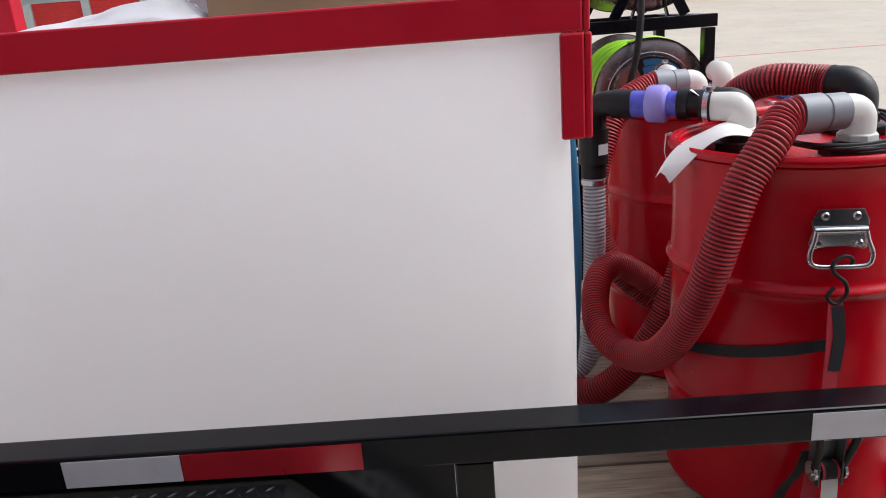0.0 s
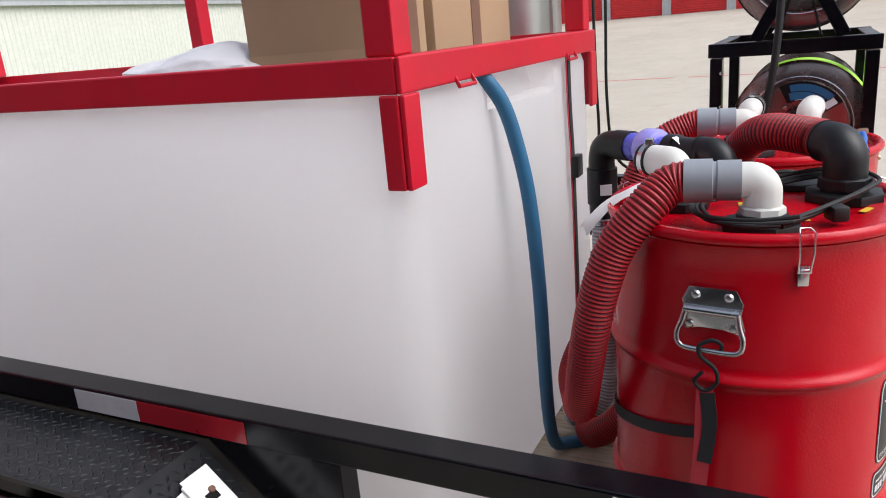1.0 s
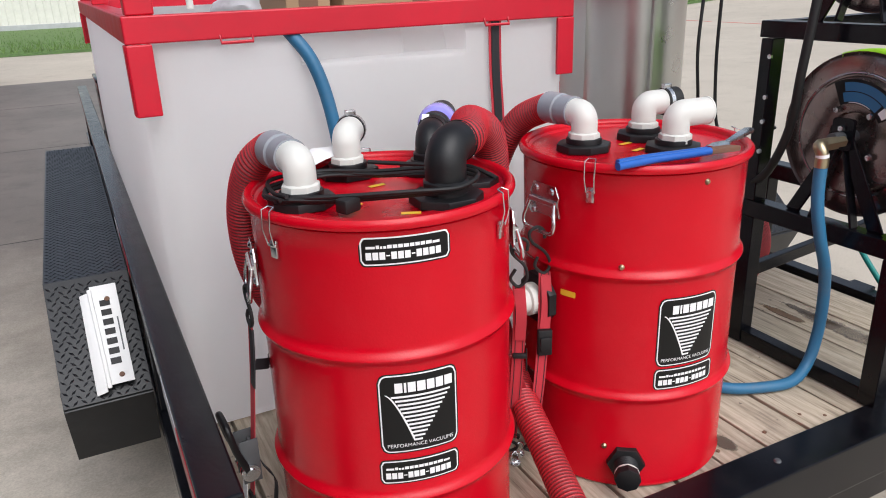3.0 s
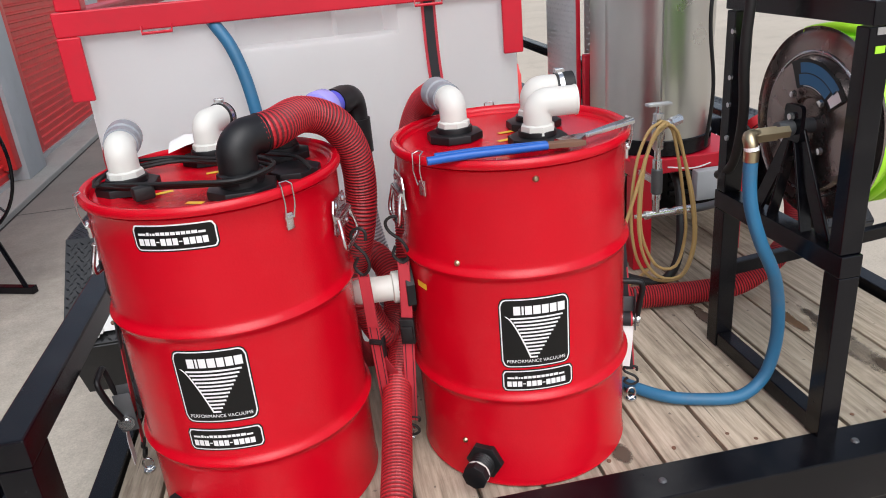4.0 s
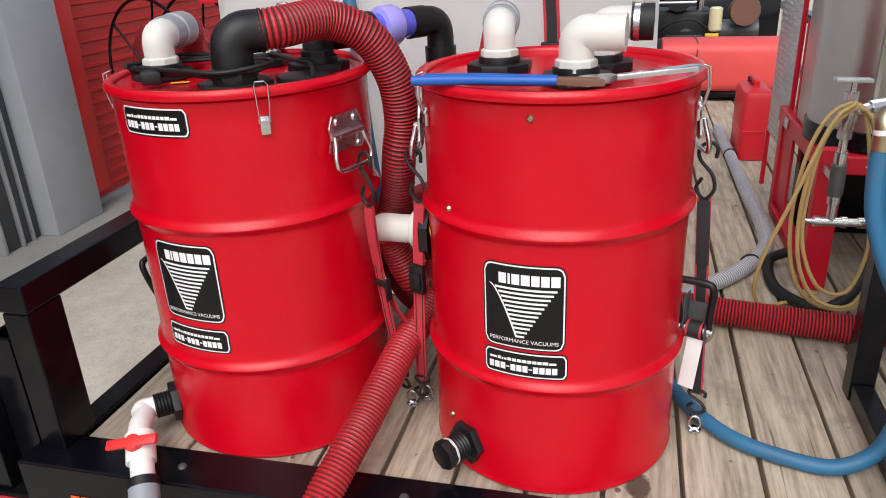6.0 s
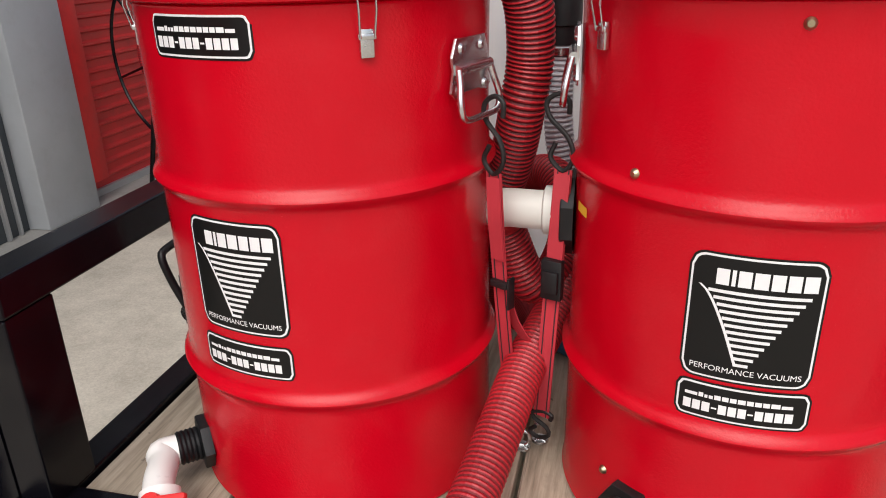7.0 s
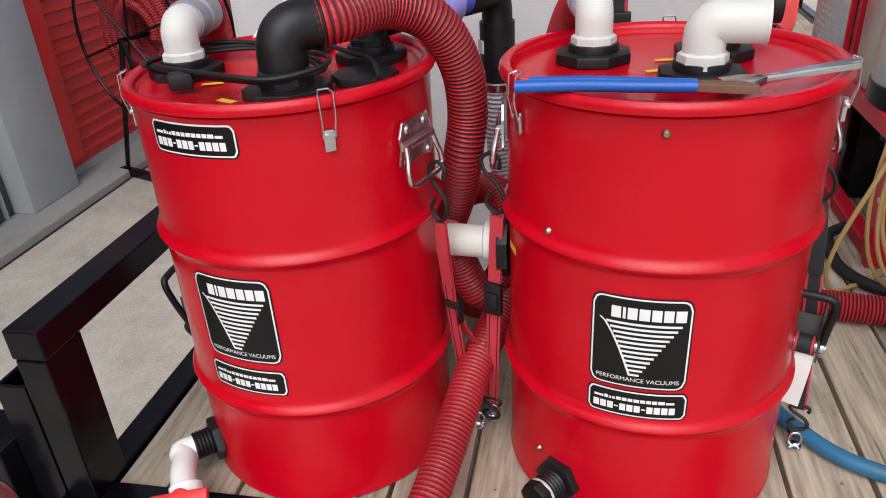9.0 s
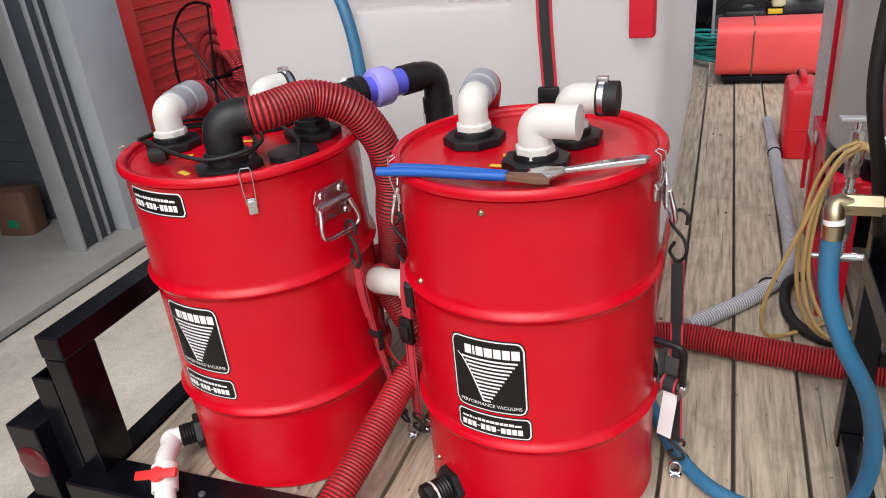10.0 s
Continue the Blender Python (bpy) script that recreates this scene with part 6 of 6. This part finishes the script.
part("side_tee", sweep(bmesh.new(), [V0 + Vector((0.0, 0.0, 1.235)), V0 + Vector((0.06, 0.03, 1.245)), V0 + Vector((0.06, 0.03, 1.245)), V0 + Vector((0.11, 0.05, 1.25))], [0.014, 0.014, 0.019, 0.019], 8), CHROME, gv)
part("bracket", boxed(V0.x - 0.008, V0.x + 0.008, V0.y + 0.01, V0.y + 0.20, 1.02, 1.045), CHROME, gv)
bm = bmesh.new()
hang = V0 + Vector((-0.002, -0.03, 1.272))
for k, (lx, low, rx) in enumerate(((-0.115, 0.64, 0.15), (-0.085, 0.70, 0.10), (-0.10, 0.665, 0.125))):
    dy = -0.03 - 0.016 * k
    h0 = hang + Vector((0.006 * k, -0.012 * k, -0.004 * k))
    pts = [h0, h0 + Vector((lx * 0.45, 0, -0.035)), (V0.x + lx * 0.85, V0.y + dy, 1.12), (V0.x + lx, V0.y + dy, 0.92), (V0.x + lx * 0.75, V0.y + dy, low + 0.10), (V0.x + lx * 0.15, V0.y + dy - 0.01, low + 0.008), (V0.x + rx * 0.62, V0.y + dy - 0.01, low), (V0.x + rx, V0.y + dy, low + 0.11), (V0.x + rx * 0.95, V0.y + dy, 0.92), (V0.x + rx * 0.62, V0.y + dy, 1.12), h0 + Vector((rx * 0.3, 0, -0.03)), h0]
    sweep(bm, spline(pts, 0.02), 0.0062, 8)
sweep(bm, spline([hang + Vector((0, -0.03, 0)), hang + Vector((-0.05, -0.035, -0.05)), (V0.x - 0.125, V0.y - 0.07, 1.0), (V0.x - 0.185, V0.y - 0.06, 0.80), (V0.x - 0.195, V0.y - 0.05, 0.69), (V0.x - 0.165, V0.y - 0.03, 0.625), (V0.x - 0.08, V0.y + 0.03, 0.612), (V0.x + 0.03, V0.y + 0.12, 0.612)], 0.02), 0.0065, 8)
pipe = tagged(mesh_ob("grey_pipe", tube([(2.135, 0.73, 0.905), (2.18, 0.735, 0.902), (2.27, 0.80, 0.880), (2.38, 0.90, 0.850), (2.47, 1.02, 0.828), (2.50, 1.2, 0.81), (2.50, 1.43, 0.80)], 0.016, 12), GREY_STEEL, smooth=True), "grey pipe from the valve manifold into the burner housing", "pipe")
tagged(mesh_ob("tan_hose", bm, HOSE_TAN, smooth=True), "tan hose hung in loops on the valve manifold", "hose")

# ---- front of the deck ----
ft = thing("fuel_tank", "faded red plastic fuel tank strapped on a black base", "fuel tank")
ft.matrix_world = pose(1.99, 4.08, 0.0)
part("tank_shell", prism(bmesh.new(), rounded_rect(-0.20, 0.20, 0.0, 0.34, 0.07, 6), 0.80, Matrix.Translation((-0.40, 0, 0.665)) @ Matrix(((0, 0, 1, 0), (1, 0, 0, 0), (0, 1, 0, 0), (0, 0, 0, 1))), 0.03), FADED_RED, ft)
part("base", boxed(-0.36, 0.38, -0.17, 0.17, 0.625, 0.664, 0.006), BLACK, ft)
for x in (-0.3, 0.3):
    part("foot", boxed(x - 0.04, x + 0.04, -0.15, 0.15, DECK + 0.003, 0.6245), BLACK, ft)
part("strap", sweep(bmesh.new(), [Vector((-0.17, y, z)) for y, z in ((-0.203, 0.67), (-0.205, 0.945), (-0.15, 1.008), (0.15, 1.008), (0.205, 0.945), (0.203, 0.67))], 0.006, 6), BROWN, ft)
jc = thing("jerry_can", "red plastic fuel can standing on the deck", "fuel can")
jc.matrix_world = pose(2.02, 2.60, 0)
part("can_body", prism(bmesh.new(), rounded_rect(-0.074, 0.074, -0.17, 0.17, 0.03, 5), 0.355, pose(0, 0, DECK + 0.004), 0.03), CAN_RED, jc)
part("seam", prism(bmesh.new(), rounded_rect(-0.077, 0.077, -0.173, 0.173, 0.032, 5), 0.008, pose(0, 0, DECK + 0.15), 0.003), CAN_RED, jc)
part("grip", beam(bmesh.new(), (0, -0.06, 0.985), (0, 0.10, 0.985), 0.03, 0.03, bevel=0.008), CAN_RED, jc)
part("grip_foot", boxed(-0.015, 0.015, -0.06, -0.03, 0.955, 0.972), CAN_RED, jc)
part("cap", sweep(bmesh.new(), [Vector((0, 0.13, 0.955)), Vector((0, 0.13, 0.985))], 0.022, 12), PLASTIC, jc)
eng = thing("pump_engine", "dark pump engine at the front of the trailer", "engine")
part("bed", boxed(1.15, 2.55, 4.75, 5.5, DECK + 0.003, 0.72, 0.01), BLACK, eng)
part("crankcase", boxed(1.55, 2.0, 4.85, 5.3, 0.721, 1.12, 0.03), PLASTIC, eng)
part("air_filter", sweep(bmesh.new(), [Vector((1.72, 4.80, 1.22)), Vector((1.72, 5.08, 1.22))], 0.10, 20), RUBBER, eng)
part("filter_post", boxed(1.68, 1.76, 4.92, 5.0, 1.115, 1.14), RUBBER, eng)
part("fuel_bowl", sweep(bmesh.new(), [Vector((2.0, 4.74, z)) for z in (0.98, 0.99, 1.15, 1.16)], [0.04, 0.05, 0.05, 0.035], 16), PALE_YELLOW, eng, "pale yellow plastic fuel bowl")
part("recoil_cover", sweep(bmesh.new(), [Vector((2.22, 4.78, 1.12)), Vector((2.22, 4.86, 1.12)), Vector((2.22, 4.90, 1.12))], [0.11, 0.12, 0.09], 20), BROWN, eng, "dark brown recoil cover")
part("yellow_tag", boxed(1.93, 2.03, 4.70, 4.73, 0.93, 0.965, 0.004), INK_YELLOW, eng)
part("shroud", boxed(1.62, 1.92, 4.66, 4.84, 0.88, 0.97, 0.03), PLASTIC, eng)
part("fuel_line", tube([(1.95, 4.72, 1.0), (1.80, 4.66, 1.08), (1.62, 4.70, 1.02), (1.5, 4.8, 0.85)], 0.008, 8), RUBBER, eng)
part("guard_rod", rod(bmesh.new(), (1.55, 4.72, 0.721), (1.55, 4.72, 1.35), 0.012, 8), GALV, eng)
part("guard_rod", rod(bmesh.new(), (1.55, 4.72, 1.20), (1.85, 4.72, 1.20), 0.010, 8), GALV, eng)
part("fuel_cap", sweep(bmesh.new(), [Vector((1.9, 5.0, 1.12)), Vector((1.9, 5.0, 1.20))], 0.03, 12), CHROME, eng)
part("muffler", sweep(bmesh.new(), [Vector((2.05, 5.0, 0.95)), Vector((2.35, 5.0, 0.95))], 0.09, 16), GREY_STEEL, eng)
part("green_cover", boxed(1.62, 1.80, 5.31, 5.4, 0.9, 1.05, 0.01), GREEN, eng)
for k in range(3):
    part("pulley", revolve(bmesh.new(), [(0, 0), (0.07 - 0.01 * k, 0), (0.06 - 0.01 * k, 0.012), (0.07 - 0.01 * k, 0.024), (0, 0.024)], 20, pose(1.6 + 0.19 * k, 4.83, 0.85 + 0.08 * (k % 2), 90)), GREY_STEEL, eng)
bm = bmesh.new()
line = []
for i in range(9 * 30 + 1):
    a, k = 2 * math.pi * i / 30, i / 30
    rr = 0.19 + 0.02 * math.sin(k * 1.7)
    line.append(Vector((1.62 + rr * math.cos(a), 4.58 + rr * 0.8 * math.sin(a), 0.64 + 0.022 * k + 0.012 * math.sin(2 * a + k))))
sweep(bm, line, 0.011, 8)
tagged(mesh_ob("coiled_hose", bm, HOSE_TEAL, smooth=True), "coiled teal hose lying behind the fuel tank", "hose")
wheelbox = thing("tool_box", "dark steel tool box across the trailer", "tool box")
part("bin", boxed(0.15, 2.6, 5.55, 6.1, DECK + 0.003, 1.15, 0.015), BLACK, wheelbox)
part("lid", boxed(0.14, 2.61, 5.54, 6.11, 1.151, 1.18, 0.008), BLACK, wheelbox)

# black cables hanging by the upper reel
for k, pts in enumerate(([(1.93, 0.02, 2.30), (1.90, 0.03, 1.9), (1.89, 0.05, 1.62), (1.93, 0.10, 1.42), (1.97, 0.20, 1.25), (1.99, 0.31, 1.18)], [(2.30, 0.76, 2.5), (2.285, 0.76, 1.9), (2.29, 0.763, 1.52), (2.31, 0.74, 1.27), (2.36, 0.66, 1.18), (2.42, 0.55, 1.3)], [(2.22, 0.80, 2.5), (2.23, 0.80, 1.9), (2.21, 0.79, 1.6), (2.235, 0.79, 1.35), (2.23, 0.815, 1.12)])):
    tagged(mesh_ob("black_cable", tube(pts, 0.014 if k == 0 else 0.007, 10), RUBBER, smooth=True), "black cable hanging beside the reel stand", "cable")

# ---- beside the storage units ----
gr = thing("floor_hose_reel", "black wire reel of red ribbed hose on the ground", "hose reel")
gr.matrix_world = pose(-1.66, 3.06, 0.006, 0, 0, -22)
for y in (-0.20, 0.20):
    part("hoop", sweep(bmesh.new(), [Vector((0.52 * math.cos(a), y, 0.94 + 0.52 * math.sin(a))) for a in [2 * math.pi * i / 48 for i in range(49)]], 0.011, 8), BLACK, gr)
    for k in range(3):
        a = math.pi * k / 3 + 0.3
        part("spoke", rod(bmesh.new(), (0.52 * math.cos(a), y, 0.94 + 0.52 * math.sin(a)), (-0.52 * math.cos(a), y, 0.94 - 0.52 * math.sin(a)), 0.008, 8), BLACK, gr)
    for s in (-1, 1):
        part("leg", rod(bmesh.new(), (0, y * 1.25, 0.94), (0.3 * s, y * 1.25, 0.03), 0.016, 8), BLACK, gr)
    part("skid", beam(bmesh.new(), (-0.36, y * 1.25, 0.025), (0.36, y * 1.25, 0.025), 0.05, 0.05), BLACK, gr, smooth=False)
part("axle", rod(bmesh.new(), (0, -0.27, 0.94), (0, 0.27, 0.94), 0.014, 10), BLACK, gr)
for k, rr in enumerate((0.20, 0.27, 0.34)):
    line = []
    for i in range(4 * 40 + 1):
        a = 2 * math.pi * i / 40
        line.append((rr * math.cos(a) + 0.01 * math.sin(a * 3), -0.14 + 0.28 * i / 160, 0.94 + rr * math.sin(a)))
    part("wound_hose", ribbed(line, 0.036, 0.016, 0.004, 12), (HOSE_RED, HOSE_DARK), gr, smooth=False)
sk = thing("paper_sack", "slumped brown paper sack inside the open unit", "sack")
part("sack_body", prism(bmesh.new(), rounded_rect(-0.14, 0.14, -0.10, 0.10, 0.04, 4), 0.34, pose(-3.06, 2.06, 0.057, 0, 4, 12), 0.04), BROWN, sk)
part("green_patch", boxed(-0.04, 0.04, -0.1015, -0.1005, 0.06, 0.12, 0, pose(-3.06, 2.06, 0.057, 0, 4, 12)), GREEN, sk)
rngw = random.Random(9)
for k in range(16):
    x, y = -3.3 - 0.5 * rngw.random(), 1.65 + 0.4 * rngw.random()
    bm = beam(bmesh.new(), (x, y, 0.075 + 0.03 * (k % 4)), (x + rngw.uniform(-0.3, 0.3), y + rngw.uniform(-0.3, 0.3), 0.078 + 0.03 * (k % 4)), 0.05, 0.03)
    tagged(mesh_ob("wood_scrap", bm, BROWN if k % 3 else INK_ORANGE), "broken reddish wood scrap on the unit's floor", "wood scrap", "wood scraps")
tagged(mesh_ob("hanging_cable", tube([(-2.85, 2.24, 2.4), (-2.85, 2.235, 1.6), (-2.83, 2.225, 1.0), (-2.87, 2.22, 0.6), (-2.78, 2.19, 0.25), (-2.74, 2.12, 0.075)], 0.012, 8), RUBBER, smooth=True), "dark cable hanging down the unit's inner wall", "cable")


# ---- stains on the deck ----
def stain_material(name, col):
    m, n, l, b = nodes_of(name)
    flat = n.new("ShaderNodeVectorMath")
    flat.operation = "MULTIPLY"
    flat.inputs[1].default_value = (1, 1, 0)
    l.new(n.new("ShaderNodeTexCoord").outputs["Generated"], flat.inputs[0])
    away = n.new("ShaderNodeVectorMath")
    away.operation = "DISTANCE"
    away.inputs[1].default_value = (0.5, 0.5, 0)
    l.new(flat.outputs["Vector"], away.inputs[0])
    fall = n.new("ShaderNodeMapRange")
    fall.inputs["From Min"].default_value, fall.inputs["From Max"].default_value = 0.5, 0.05
    l.new(away.outputs["Value"], fall.inputs["Value"])
    nz = noise_node(n, l, n.new("ShaderNodeTexCoord").outputs["Object"], 15.0, 8, 0.75)
    mul = n.new("ShaderNodeMath")
    mul.operation = "MULTIPLY"
    l.new(fall.outputs["Result"], mul.inputs[0])
    l.new(nz.outputs["Fac"], mul.inputs[1])
    a = ramp_node(n, l, mul.outputs["Value"], ((0.22, (0, 0, 0)), (0.33, (0.8,) * 3))).outputs["Color"]
    l.new(a, b.inputs["Alpha"])
    b.inputs["Base Color"].default_value = (*col, 1)
    b.inputs["Roughness"].default_value = 0.45
    return m


STAIN = stain_material("damp_wood_stain", (0.10, 0.075, 0.055))
SPILL = stain_material("brown_spill_stain", (0.15, 0.082, 0.04))
for x0, x1, y0, y1 in ((2.265, 2.345, 0.12, 0.50), (2.30, 2.456, -0.27, 0.44), (2.345, 2.455, -0.24, 0.12), (2.35, 2.43, 0.0, 0.50), (2.265, 2.40, -0.27, -0.12), (1.40, 1.50, -0.27, -0.12), (2.0, 2.085, 0.25, 0.60)):
    bm = boxed(x0, x1, y0, y1, DECK + 0.0022, DECK + 0.0028)
    st = part("damp_stain", bm, SPILL if x0 < 2.30 and x0 > 2.2 else STAIN, trailer, smooth=False)
    st.visible_shadow = False
